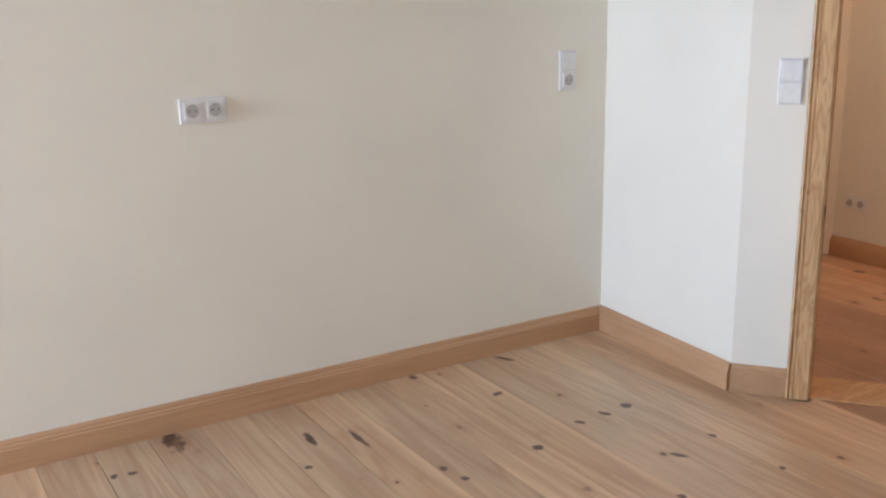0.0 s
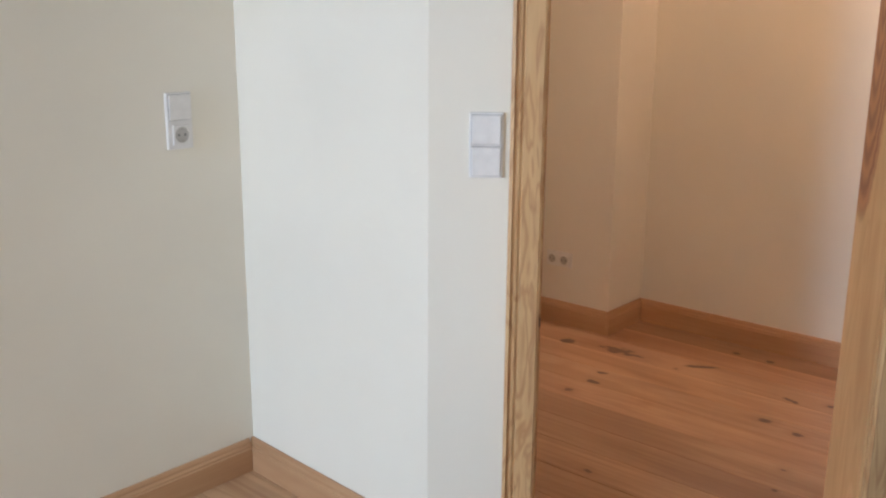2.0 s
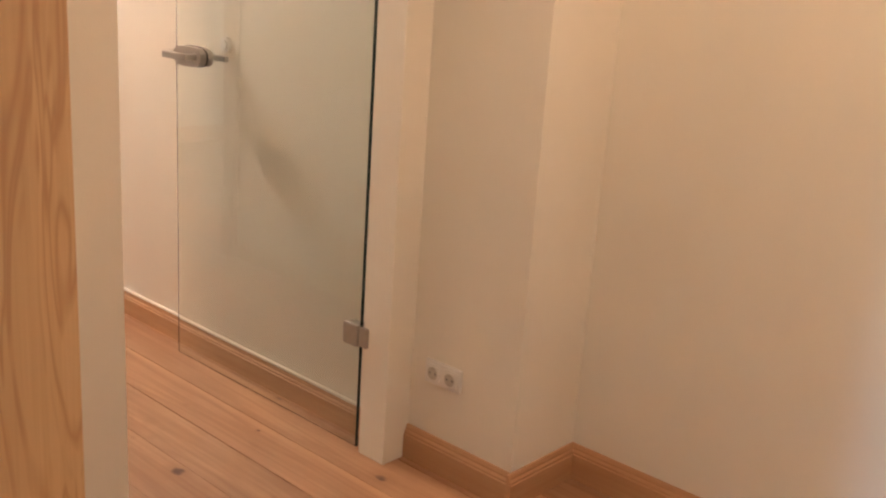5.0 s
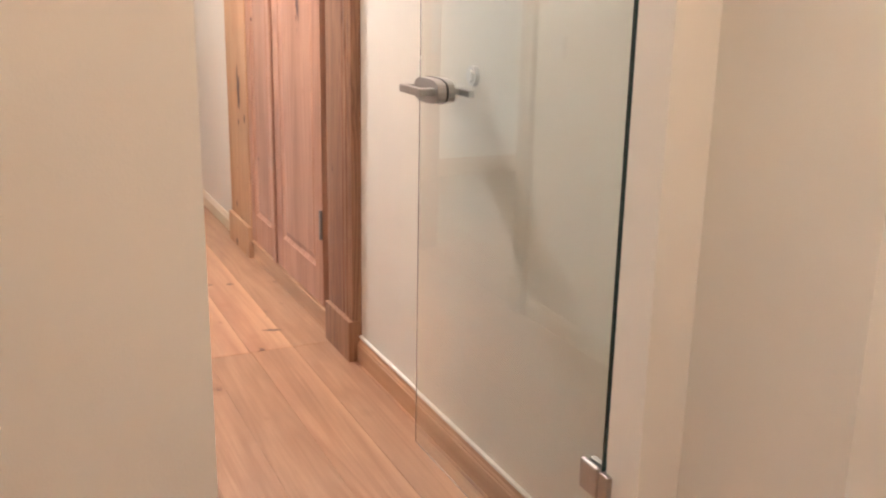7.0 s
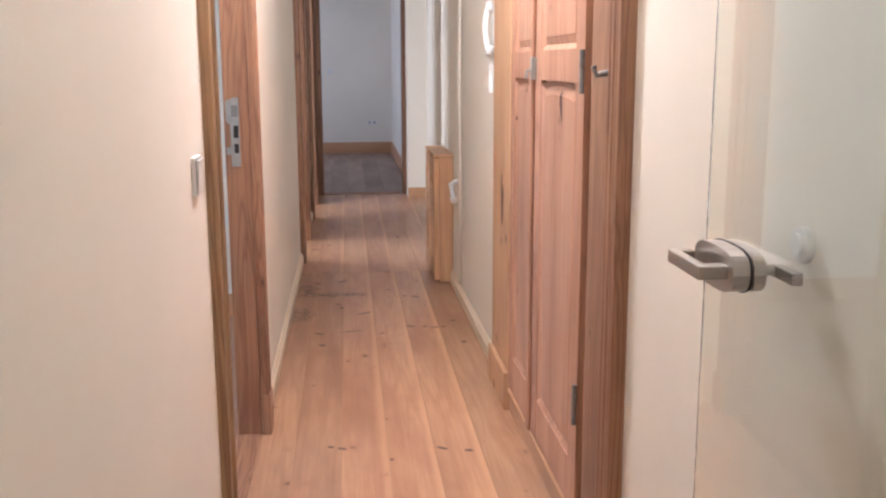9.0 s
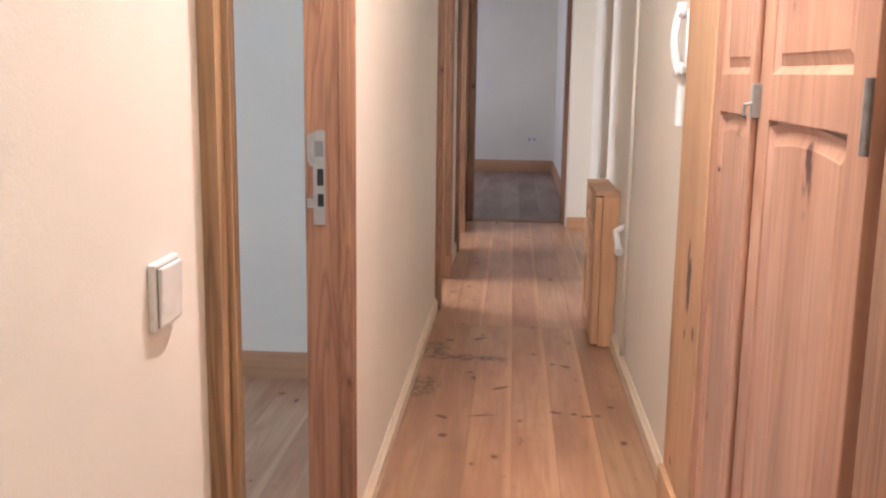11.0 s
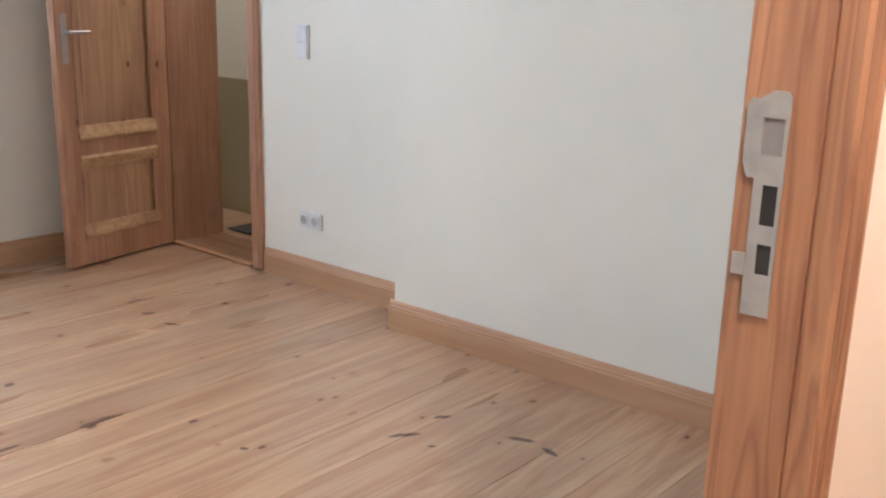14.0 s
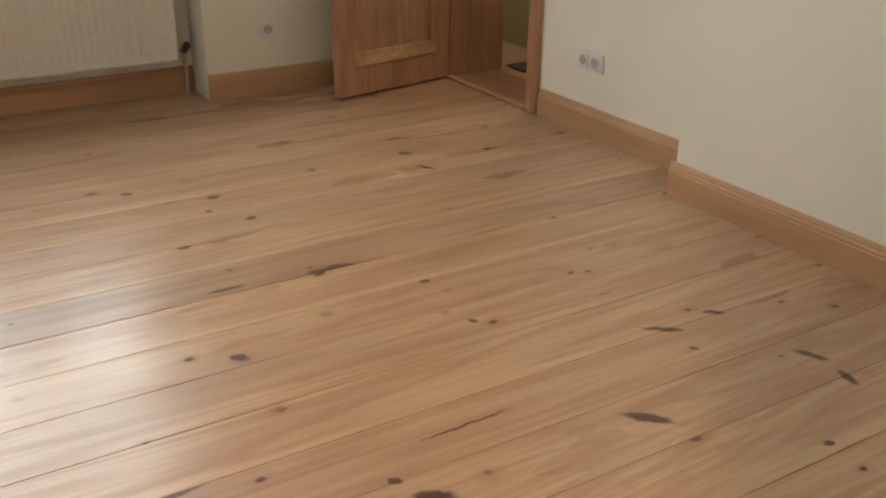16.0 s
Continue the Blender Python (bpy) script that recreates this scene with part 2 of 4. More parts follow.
KNOTS_K = [(-0.95, 1.2, 0.045, 0.013, -61), (-0.86, 0.62, 0.022, 0.02, -73), (-1.29, 0.53, 0.018, 0.02, -73), (-1.07, 0.6, 0.02, 0.01, -59), (-0.97, 0.26, 0.028, 0.011, -56), (-0.79, 0.3, 0.015, 0.012, -58),
           (-1.85, 0.97, 0.055, 0.014, -93), (-1.72, 0.89, 0.072, 0.01, -90), (-1.33, 1.23, 0.02, 0.014, -66), (-1.16, 0.94, 0.023, 0.013, 15), (-0.96, 0.61, 0.024, 0.01, -61), (-1.93, 0.8, 0.015, 0.013, -79),
           (-2.43, 1.06, 0.011, 0.016, -6), (-2.38, 1.05, 0.014, 0.014, -62), (-1.58, 0.49, 0.015, 0.012, -66), (-0.78, 0.04, 0.012, 0.012, -70), (-1.14, 0.08, 0.013, 0.013, -69)]
KNOTS_H = [(-0.24, 0.29, 0.02, 0.014, -69), (1.15, 1.19, 0.033, 0.03, -101), (1.25, 0.64, 0.069, 0.016, -59), (1.48, 0.6, 0.018, 0.012, -91), (1.48, 0.46, 0.016, 0.014, -66), (1.47, 0.06, 0.023, 0.012, -100),
           (1.16, 0.25, 0.033, 0.012, -106), (0.84, 0.87, 0.03, 0.016, -93), (0.94, 0.89, 0.023, 0.012, -73)]
KNOTS_C = [(1.11, 3.62, 0.04, 0.012, -17), (1.0, 4.28, 0.024, 0.012, -36), (1.09, 4.25, 0.017, 0.012, -28), (0.61, 4.33, 0.014, 0.012, -45), (0.65, 4.31, 0.015, 0.012, -30), (0.49, 6.9, 0.026, 0.018, -19),
           (0.64, 6.94, 0.042, 0.018, 43), (0.62, 6.37, 0.013, 0.015, -11), (1.0, 6.53, 0.016, 0.015, -17), (1.06, 6.5, 0.034, 0.012, -43), (0.76, 6.16, 0.045, 0.015, 32), (0.99, 5.87, 0.028, 0.013, -25),
           (1.06, 5.86, 0.015, 0.013, -17), (1.12, 5.84, 0.014, 0.013, -9), (1.22, 5.96, 0.017, 0.013, -6), (0.53, 5.78, 0.031, 0.013, -38), (0.69, 5.81, 0.063, 0.008, 12), (0.55, 5.58, 0.017, 0.02, 15)]
KNOTS_B = [(-1.13, 5.51, 0.055, 0.012, 55), (-1.13, 5.69, 0.031, 0.01, 53), (-0.85, 5.21, 0.058, 0.016, 42), (-0.85, 5.73, 0.045, 0.014, 20), (-0.74, 5.72, 0.035, 0.014, -14), (-0.86, 4.68, 0.045, 0.02, 59),
           (-0.59, 5.47, 0.016, 0.012, 65), (-0.94, 4.64, 0.017, 0.012, 58), (-1.54, 4.54, 0.021, 0.016, 69), (-1.41, 5.12, 0.014, 0.011, 55), (-1.02, 5.51, 0.011, 0.01, 54), (-1.9, 4.64, 0.054, 0.01, 90),
           (-1.67, 5.13, 0.017, 0.012, 74), (-2.67, 5.62, 0.028, 0.018, 62), (-2.49, 5.61, 0.04, 0.01, 23), (-2.47, 4.78, 0.014, 0.012, 62), (-2.35, 4.88, 0.02, 0.012, 119), (-2.76, 4.59, 0.022, 0.016, 54),
           (-1.03, 4.86, 0.118, 0.004, 91)]
FLOOR_K = wood("kitchen_floorboards", (0.70, 0.50, 0.32), (0.45, 0.255, 0.145), "y", 0.38, 0.45, 0.2, 0.5, 0.15, knots_at=KNOTS_K, sap=0.074, wear=0.35)
FLOOR_H = wood("hall_floorboards", (0.53, 0.32, 0.19), (0.31, 0.15, 0.08), "y", 0.36, 0.5, 0.24, 0.4, 0.2, knots_at=KNOTS_H, sap=0.07, wear=0.4)
FLOOR_C = wood("corridor_floorboards", (0.60, 0.36, 0.21), (0.38, 0.185, 0.10), "y", 0.34, 0.55, 0.22, 0.35, 0.2, stains=((0.41, 6.16, 0.10, 0.17), (0.58, 6.60, 0.24, 0.06), (0.43, 6.74, 0.09, 0.14)), knots_at=KNOTS_C, sap=0.07, wear=0.7)
FLOOR_B = wood("bedroom_floorboards", (0.63, 0.425, 0.265), (0.41, 0.205, 0.115), "y", 0.28, 0.5, 0.13, 0.5, 0.25, knots_at=KNOTS_B, sap=0.085, wear=0.28)
# end room: its dimness is put into the darker, greyer board colour
FLOOR_F = wood("dimmed_far_floorboards", (0.32, 0.22, 0.17), (0.22, 0.14, 0.10), "y", 0.4, 0.3, 0.2, 0.3)
PINE_Z = wood("stripped_pine_upright", (0.37, 0.205, 0.115), (0.165, 0.075, 0.045), "z", 0.45, 0.35, 0.2, 0.6, swirl=(20, 1.3))
PINE_X = wood("stripped_pine_level", (0.37, 0.205, 0.115), (0.165, 0.075, 0.045), "x", 0.45, 0.2, 0.2, 0.75, swirl=(20, 1.3))
PINE_Y = wood("stripped_pine_level_along", (0.37, 0.205, 0.115), (0.165, 0.075, 0.045), "y", 0.45, 0.2, 0.2, 0.75, swirl=(20, 1.3))
NEW_Z = wood("oiled_pine_casing", (0.68, 0.435, 0.22), (0.47, 0.24, 0.105), "z", 0.42, 0.25, 0.12, 0.8, swirl=(21, 4.0))
NEW_X = wood("oiled_pine_casing_level", (0.68, 0.435, 0.22), (0.47, 0.24, 0.105), "x", 0.42, 0.25, 0.12, 0.8, swirl=(21, 4.0))
BOARD_X = wood("baseboard_pine", (0.57, 0.34, 0.19), (0.44, 0.23, 0.115), "x", 0.45, 0.0, 0.1, 0.3)
BOARD_Y = wood("baseboard_pine_along", (0.57, 0.34, 0.19), (0.44, 0.23, 0.115), "y", 0.45, 0.0, 0.1, 0.3)
HEART_Z = wood("heartwood_pine_lining", (0.66, 0.42, 0.21), (0.50, 0.27, 0.12), "z", 0.42, 0.1, 0.1, 0.4, swirl=(14, 1.6), heart=(0.175, 1.40, 0.085, 0.55))
FLUTED_Z = wood("fluted_old_pine", (0.49, 0.32, 0.17), (0.20, 0.105, 0.06), "z", 0.45, 0.1, 0.15, 0.7, swirl=(22, 0.7))
DOOR_Z = wood("bedroom_door_pine", (0.56, 0.325, 0.20), (0.36, 0.17, 0.10), "z", 0.45, 0.3, 0.15, 0.5, swirl=(16, 1.0))
KNOTTY_X = wood("door_moulding_pine", (0.66, 0.43, 0.235), (0.42, 0.21, 0.11), "x", 0.45, 0.15, 0.15, 0.5)
KNOTTY_Z = wood("knotty_door_pine", (0.60, 0.37, 0.21), (0.37, 0.175, 0.10), "z", 0.45, 0.9, 0.15, 0.5, swirl=(14, 1.0))
CASE_Z = wood("pale_knotty_pine", (0.62, 0.385, 0.215), (0.46, 0.25, 0.13), "z", 0.46, 0.4, 0.12, 0.4, swirl=(12, 0.8))
CLOSET_Z = wood("closet_pine", (0.50, 0.285, 0.18), (0.32, 0.15, 0.09), "z", 0.48, 0.2, 0.15, 0.5)
WALL = paint("white_wall_paint", (0.84, 0.80, 0.70))
CREAM = paint("cream_wall_paint", (0.81, 0.77, 0.69))
CEIL = paint("ceiling_paint", (0.82, 0.81, 0.78))
BOARD_PAINT = paint("cream_baseboard_paint", (0.74, 0.62, 0.47), 0.5)
OLIVE = paint("olive_dado_paint", (0.34, 0.28, 0.16), 0.5)
PLASTIC = plain("white_plastic", (0.80, 0.79, 0.77), 0.35)
# flat grey standing for the shade in gaps, pin holes and a slot
SHADE = plain("gap_shade_grey", (0.20, 0.20, 0.20), 0.6)
DARKPL = plain("black_plastic", (0.02, 0.02, 0.022), 0.4)
STEEL = plain("brushed_steel", (0.46, 0.43, 0.40), 0.36, 0.9)
IRON = plain("old_iron", (0.30, 0.29, 0.28), 0.5, 0.7, 0.2)
ZINC = plain("zinc_plate", (0.37, 0.38, 0.37), 0.5, 0.5, 0.1)
GRANITE = plain("black_worktop", (0.025, 0.025, 0.027), 0.3)
LACQUER = plain("white_lacquer", (0.72, 0.71, 0.69), 0.4)
RADI = plain("radiator_enamel", (0.80, 0.77, 0.70), 0.35)
FILLER = plain("joint_filler", (0.40, 0.24, 0.13), 0.7)
DARKMAT = plain("dark_mat", (0.05, 0.05, 0.05), 0.8)
GREY = plain("anthracite_front", (0.035, 0.033, 0.035), 0.45)
m, nt, bs = mat_base("clear_glass")
bs.inputs["Base Color"].default_value = (0.955, 0.985, 0.955, 1)
bs.inputs["Transmission Weight"].default_value, bs.inputs["Roughness"].default_value, bs.inputs["IOR"].default_value = 1.0, 0.0, 1.45
GLASS = m
GLASS_EDGE = plain("dark_glass_edge", (0.012, 0.03, 0.022), 0.15)

# ---- helpers of the building ----


def box(bm, x0, x1, y0, y1, z0, z1, bev=0.0):
    vs = [bm.verts.new((x, y, z)) for z in (z0, z1) for y in (y0, y1) for x in (x0, x1)]
    fs = [bm.faces.new([vs[i] for i in q]) for q in ((0, 2, 3, 1), (4, 5, 7, 6), (0, 1, 5, 4), (2, 6, 7, 3), (0, 4, 6, 2), (1, 3, 7, 5))]
    if bev:
        es = list({e for q in fs for e in q.edges})
        bmesh.ops.bevel(bm, geom=es, offset=bev, segments=2, affect="EDGES", profile=0.6)
    return bm


def prism(bm, pts, a, b, axis):
    """A closed outline swept from a to b along an axis: x sweeps (y, z) outlines, y (x, z), z (x, y)."""
    def at(p, s):
        return {"x": (s, p[0], p[1]), "y": (p[0], s, p[1]), "z": (p[0], p[1], s)}[axis]
    lo, hi = [bm.verts.new(at(p, a)) for p in pts], [bm.verts.new(at(p, b)) for p in pts]
    n = len(pts)
    bm.faces.new(lo), bm.faces.new(hi[::-1])
    for i in range(n):
        bm.faces.new((lo[i], hi[i], hi[(i + 1) % n], lo[(i + 1) % n]))
    bmesh.ops.recalc_face_normals(bm, faces=bm.faces)
    return bm


def tube(bm, path, r, seg=12):
    """A round bar along points."""
    rings = []
    for i, p in enumerate(path):
        p = Vector(p)
        t = (Vector(path[min(i + 1, len(path) - 1)]) - Vector(path[max(i - 1, 0)])).normalized()
        u = t.cross(Vector((0, 0, 1)) if abs(t.z) < 0.9 else Vector((1, 0, 0))).normalized()
        v = t.cross(u)
        rings.append([bm.verts.new(p + r * (math.cos(k * math.tau / seg) * u + math.sin(k * math.tau / seg) * v)) for k in range(seg)])
    for a, b in zip(rings, rings[1:]):
        for k in range(seg):
            bm.faces.new((a[k], a[(k + 1) % seg], b[(k + 1) % seg], b[k]))
    bm.faces.new(rings[0][::-1]), bm.faces.new(rings[-1])
    bmesh.ops.recalc_face_normals(bm, faces=bm.faces)
    return bm


def B():
    return bmesh.new()


def part(name, bm, material, parent=None, label="", smooth=False):
    me = bpy.data.meshes.new(name)
    bm.to_mesh(me)
    bm.free()
    me.materials.append(material)
    if smooth:
        for p in me.polygons:
            p.use_smooth = True
    ob = new(name, me)
    if parent:
        ob.parent = parent
    if label:
        ob["label"] = label
    return ob


def thing(name, m, label, category, group=""):
    ob = new(name)
    ob.matrix_world = m
    return tagged(ob, label, category, group)


def on_wall(p0, p1):
    """A frame on a wall's face: x runs from p0 to p1 as seen from the room, y goes into the wall, z is up."""
    a = math.atan2(p1[1] - p0[1], p1[0] - p0[0])
    return Matrix.Translation((p0[0], p0[1], 0)) @ Matrix.Rotation(a, 4, "Z")


def wall(name, p0, p1, thick, top, openings=(), material=WALL, label="smooth white painted plaster wall"):
    m = on_wall(p0, p1)
    length = math.hypot(p1[0] - p0[0], p1[1] - p0[1])
    bm, x = B(), 0.0
    for a, b, lo, hi in sorted(openings):
        box(bm, x, a, 0, thick, 0, top)
        if lo > 0:
            box(bm, a, b, 0, thick, 0, lo)
        box(bm, a, b, 0, thick, hi, top)
        x = b
    box(bm, x, length, 0, thick, 0, top)
    ob = part(name, bm, material)
    ob.matrix_world = m
    return tagged(ob, label, "wall", kind="structure")


def baseboard(p0, p1, a, b, h=0.10, t=0.018, material=BOARD_X, label="light pine baseboard with a moulded top edge"):
    """Between a and b metres along a wall's face."""
    bm = B()
    prism(bm, [(0, 0), (-t, 0), (-t, h * 0.72), (-t + 0.003, h * 0.74), (-t + 0.003, h * 0.80), (-t + 0.008, h * 0.86), (-t + 0.008, h * 0.91), (-t + 0.012, h), (0, h)], a, b, "x")
    ob = part("baseboard", bm, material)
    ob.matrix_world = on_wall(p0, p1)
    return tagged(ob, label, "baseboard", kind="structure")


def casing_profile(x, w, d, flip):
    """Outline of a moulded door casing, w wide and d proud: outer rim, flutes, flat board, inner bead."""
    pts = [(0, 0), (0, -d), (0.10, -d - 0.004), (0.14, -d + 0.004), (0.20, -d + 0.004), (0.23, -d), (0.29, -d), (0.31, -d + 0.005), (0.36, -d + 0.005),
           (0.39, -d + 0.002), (0.93, -d + 0.002), (0.96, -d + 0.005), (1.0, -d + 0.006), (1.0, 0)]
    return [(x + (1 - px if flip else px) * w, py) for px, py in pts]


def fluted_profile(x, w, d, flip):
    """Outline of an old casing: plain outer band, ridge, five narrow flutes, plain inner edge."""
    pts = [(0, 0), (0, -d + 0.006), (0.33, -d + 0.004), (0.36, -d - 0.004), (0.44, -d - 0.004), (0.47, -d + 0.002)]
    for k in range(5):
        c = 0.50 + k * 0.078
        pts += [(c, -d), (c + 0.018, -d + 0.007), (c + 0.04, -d + 0.007), (c + 0.058, -d)]
    pts += [(0.90, -d + 0.001), (1.0, -d + 0.004), (1.0, 0)]
    return [(x + (1 - px if flip else px) * w, py) for px, py in pts]


def door_frame(name, p0, p1, a, b, top, thick, w, d, mz, mx, label, block=0.14, far_side=True, profile=casing_profile, casing=None, second_lining=None):
    """Casing and lining round an opening from a to b metres along a wall's face."""
    root = thing(name, on_wall(p0, p1), label, "door frame")
    root["kind"] = "structure"
    part("casing", prism(B(), profile(a - w + 0.012, w, d, False), block, top + w, "z"), casing or mz, root)
    part("casing", prism(B(), profile(b - 0.012, w, d, True), block, top + w, "z"), mz, root)
    for x in (a - w + 0.006, b - 0.018):
        part("plinth_block", box(B(), x, x + w + 0.012, -d - 0.006, 0, 0, block, 0.003), mz, root)
    part("head_casing", prism(B(), [(-0.0, top - 0.012), (-d + 0.009, top - 0.012), (-d + 0.003, top + w * 0.3), (-d, top + w * 0.8), (-d - 0.004, top + w), (0, top + w)], a - 0.012, b + 0.012, "x"), mx, root)
    lt = 0.018
    for x0, x1, m in ((a - 0.002, a + lt, mz), (b - lt, b + 0.002, second_lining or mz)):
        part("lining", box(B(), x0, x1, 0.001, thick + 0.004, 0, top, 0.002), m, root)
    part("head_lining", box(B(), a + lt, b - lt, 0.001, thick + 0.004, top - lt, top + 0.002, 0.002), mx, root)
    part("threshold", box(B(), a + lt, b - lt, 0.0, thick, 0.0005, 0.006, 0.002), mx, root)
    if far_side:
        for x0 in (a - w + 0.012, b - 0.012):
            part("back_casing", box(B(), x0, x0 + w, thick, thick + 0.018, 0, top + w, 0.004), mz, root)
        part("back_head_casing", box(B(), a + 0.012, b - 0.012, thick, thick + 0.018, top - 0.012, top + w, 0.004), mx, root)
    return root


def socket_face(parent, x, z, s=0.07):
    """One earthed socket: raised square, round well, two pin holes."""
    part("socket_insert", box(B(), x - s * 0.36, x + s * 0.36, -0.016, -0.010, z - s * 0.36, z + s * 0.36, 0.002), PLASTIC, parent)
    bm = B()
    n = 20
    r0, r1 = s * 0.29, s * 0.25
    outer = [bm.verts.new((x + r0 * math.cos(k * math.tau / n), -0.0175, z + r0 * math.sin(k * math.tau / n))) for k in range(n)]
    inner = [bm.verts.new((x + r1 * math.cos(k * math.tau / n), -0.0170, z + r1 * math.sin(k * math.tau / n))) for k in range(n)]
    back = [bm.verts.new((x + r1 * math.cos(k * math.tau / n), -0.0164, z + r1 * math.sin(k * math.tau / n))) for k in range(n)]
    for k in range(n):
        j = (k + 1) % n
        bm.faces.new((outer[k], outer[j], inner[j], inner[k]))
        bm.faces.new((inner[k], inner[j], back[j], back[k]))
    bm.faces.new(back)
    part("socket_well", bm, WELL, parent)
    for dx in (-0.0095, 0.0095):
        part("pin_hole", box(B(), x + dx - 0.003, x + dx + 0.003, -0.0170, -0.0165, z - 0.003, z + 0.003), SHADE, parent)
    for dz in (-1, 1):
        part("earth_clip", box(B(), x - 0.003, x + 0.003, -0.0172, -0.0165, z + dz * r1 * 0.85 - 0.002, z + dz * r1 * 0.85 + 0.002), STEEL, parent)


# the well is nearly flat, so its inner shade is in this grey
WELL = plain("well_shade_grey", (0.50, 0.48, 0.45), 0.5)


def fitting(name, p0, p1, u, z, kinds, vertical, label, s=0.071, gap=0.0):
    """A plate of sockets and rocker switches, centred u metres along a wall's face at height z."""
    root = thing(name, on_wall(p0, p1) @ Matrix.Translation((u, 0, z)), label, "switch" if "switch" in name else "socket")
    n = len(kinds)
    w, h = (s + 0.005, n * s + 0.005) if vertical else (n * s + 0.005, s + 0.005)
    part("plate", box(B(), -w / 2, w / 2, -0.010, 0, -h / 2, h / 2, 0.003), PLASTIC, root)
    for i, k in enumerate(kinds):
        o = (i - (n - 1) / 2) * s
        x, zz = (0, -o) if vertical else (o, 0)
        if k == "socket":
            socket_face(root, x, zz, s)
        else:
            part("gap_line", box(B(), x - s * 0.47, x + s * 0.47, -0.0112, -0.0098, zz - s * 0.47, zz + s * 0.47, 0.0), SHADE, root)
            bm = box(B(), x - s * 0.462, x + s * 0.462, -0.017, -0.0105, zz - s * 0.462, zz + s * 0.462, 0.003)
            for v in bm.verts:
                if v.co.y < -0.014 and v.co.z < zz:
                    v.co.y += 0.003
            part("rocker", bm, PLASTIC, root)
    return root

# ---- structure ----
TOP = 2.75
D = Vector((0.629, -0.777))
W1, W2 = ((-7.6, 1.27), (-0.42, 1.27)), ((-0.42, 1.27), (-0.475, 0.52))
W3 = ((-0.475, 0.52), (-0.475 + 1.95 * 0.629, 0.52 - 1.95 * 0.777))
K_EAST, K_SOUTH, K_WEST = ((0.752, -0.995), (0.752, -3.6)), ((0.752, -3.6), (-7.6, -3.6)), ((-7.6, -3.6), (-7.6, 1.27))
HALL_W, PARTITION = ((-0.16, 0.55), (-0.16, 1.49)), ((-0.16, 1.49), (1.33, 1.49))
WALL_A, WALL_B, HALL_S = ((1.33, 1.62), (1.33, 1.115)), ((1.605, 1.2), (1.605, -2.0)), ((1.605, -2.0), (0.8, -2.0))
COR_L, COR_R, COR_R2 = ((0.36, 1.64), (0.36, 10.95)), ((1.32, 7.6), (1.32, 1.64)), ((1.47, 10.65), (1.47, 7.6))
FAR_D = ((0.21, 10.95), (1.62, 10.95))
BED_N1, BED_N2 = ((-3.75, 6.38), (-1.82, 6.38)), ((-1.82, 6.20), (0.28, 6.20))
BED_W, BED_S = ((-3.75, 1.9), (-3.75, 6.38)), ((0.28, 1.9), (-3.75, 1.9))
DOOR_A, DOOR_B = 0.243, 1.05

wall("wall_kitchen_north", *W1, 0.14, TOP, label="white painted kitchen wall with sockets")
wall("wall_kitchen_niche", *W2, 0.12, TOP, label="short white wall lit by the kitchen window")
wall("wall_kitchen_diagonal", *W3, 0.20, TOP, [(DOOR_A, DOOR_B, 0, 2.05)], label="diagonal white wall with the kitchen doorway")
wall("wall_kitchen_east", *K_EAST, 0.12, TOP)
wall("wall_kitchen_south", *K_SOUTH, 0.12, TOP, [(3.2, 4.7, 0.85, 2.35)])
wall("wall_kitchen_west", *K_WEST, 0.12, TOP, [(3.45, 4.65, 0.8, 2.3)])
wall("wall_hall_west", *HALL_W, 0.12, TOP, material=CREAM)
wall("wall_partition", *PARTITION, 0.10, TOP, [(0.622, 1.395, 0, 2.12)], CREAM, "painted partition with the glass door's passage")
wall("wall_hall_chimney", *WALL_A, 0.5, TOP, material=CREAM, label="cream painted projecting wall with a low double socket")
wall("wall_hall_east", *WALL_B, 0.2, TOP, material=CREAM, label="cream painted wall of the small hall")
wall("wall_hall_south", *HALL_S, 0.12, TOP, material=CREAM)
wall("wall_corridor_west", *COR_L, 0.08, TOP, [(1.85, 2.845, 0, 2.08), (5.96, 6.76, 0, 2.08), (7.81, 8.66, 0, 2.08)], CREAM, "cream painted corridor wall with pine doorways")
wall("wall_corridor_east", *COR_R, 0.4, TOP, material=CREAM, label="cream painted corridor wall beside the closet")
wall("wall_corridor_recess", *COR_R2, 0.25, TOP, material=CREAM)
wall("wall_corridor_pier", (1.28, 10.65), (1.60, 10.65), 0.3, TOP, material=CREAM)
wall("wall_far_door", *FAR_D, 0.14, TOP, [(0.21, 1.05, 0, 2.17)], CREAM, "wall with the doorway at the end of the corridor")
wall("wall_far_room_north", (-1.8, 15.6), (2.4, 15.6), 0.12, TOP, label="plain white wall of the unlit end room")
wall("wall_far_room_east", (1.35, 15.6), (1.35, 11.09), 0.12, TOP)
wall("wall_far_room_west", (-1.8, 11.09), (-1.8, 15.6), 0.12, TOP, [(1.8, 3.2, 0.8, 2.4)])
wall("wall_far_room_south", (0.215, 11.09), (-1.8, 11.09), 0.1, TOP)
wall("wall_bedroom_north", *BED_N1, 0.30, TOP, [(0.15, 0.84, 0, 2.08)], label="white bedroom wall with a pine doorway")
wall("wall_bedroom_north_chimney", *BED_N2, 0.48, TOP, label="white bedroom wall standing forward of the next")
# the first opening is for the added second window, out of view
wall("wall_bedroom_west", *BED_W, 0.22, TOP, [(0.08, 1.39, 0.84, 2.48), (1.6, 3.32, 0, 2.6)], label="white bedroom wall with the window niche")
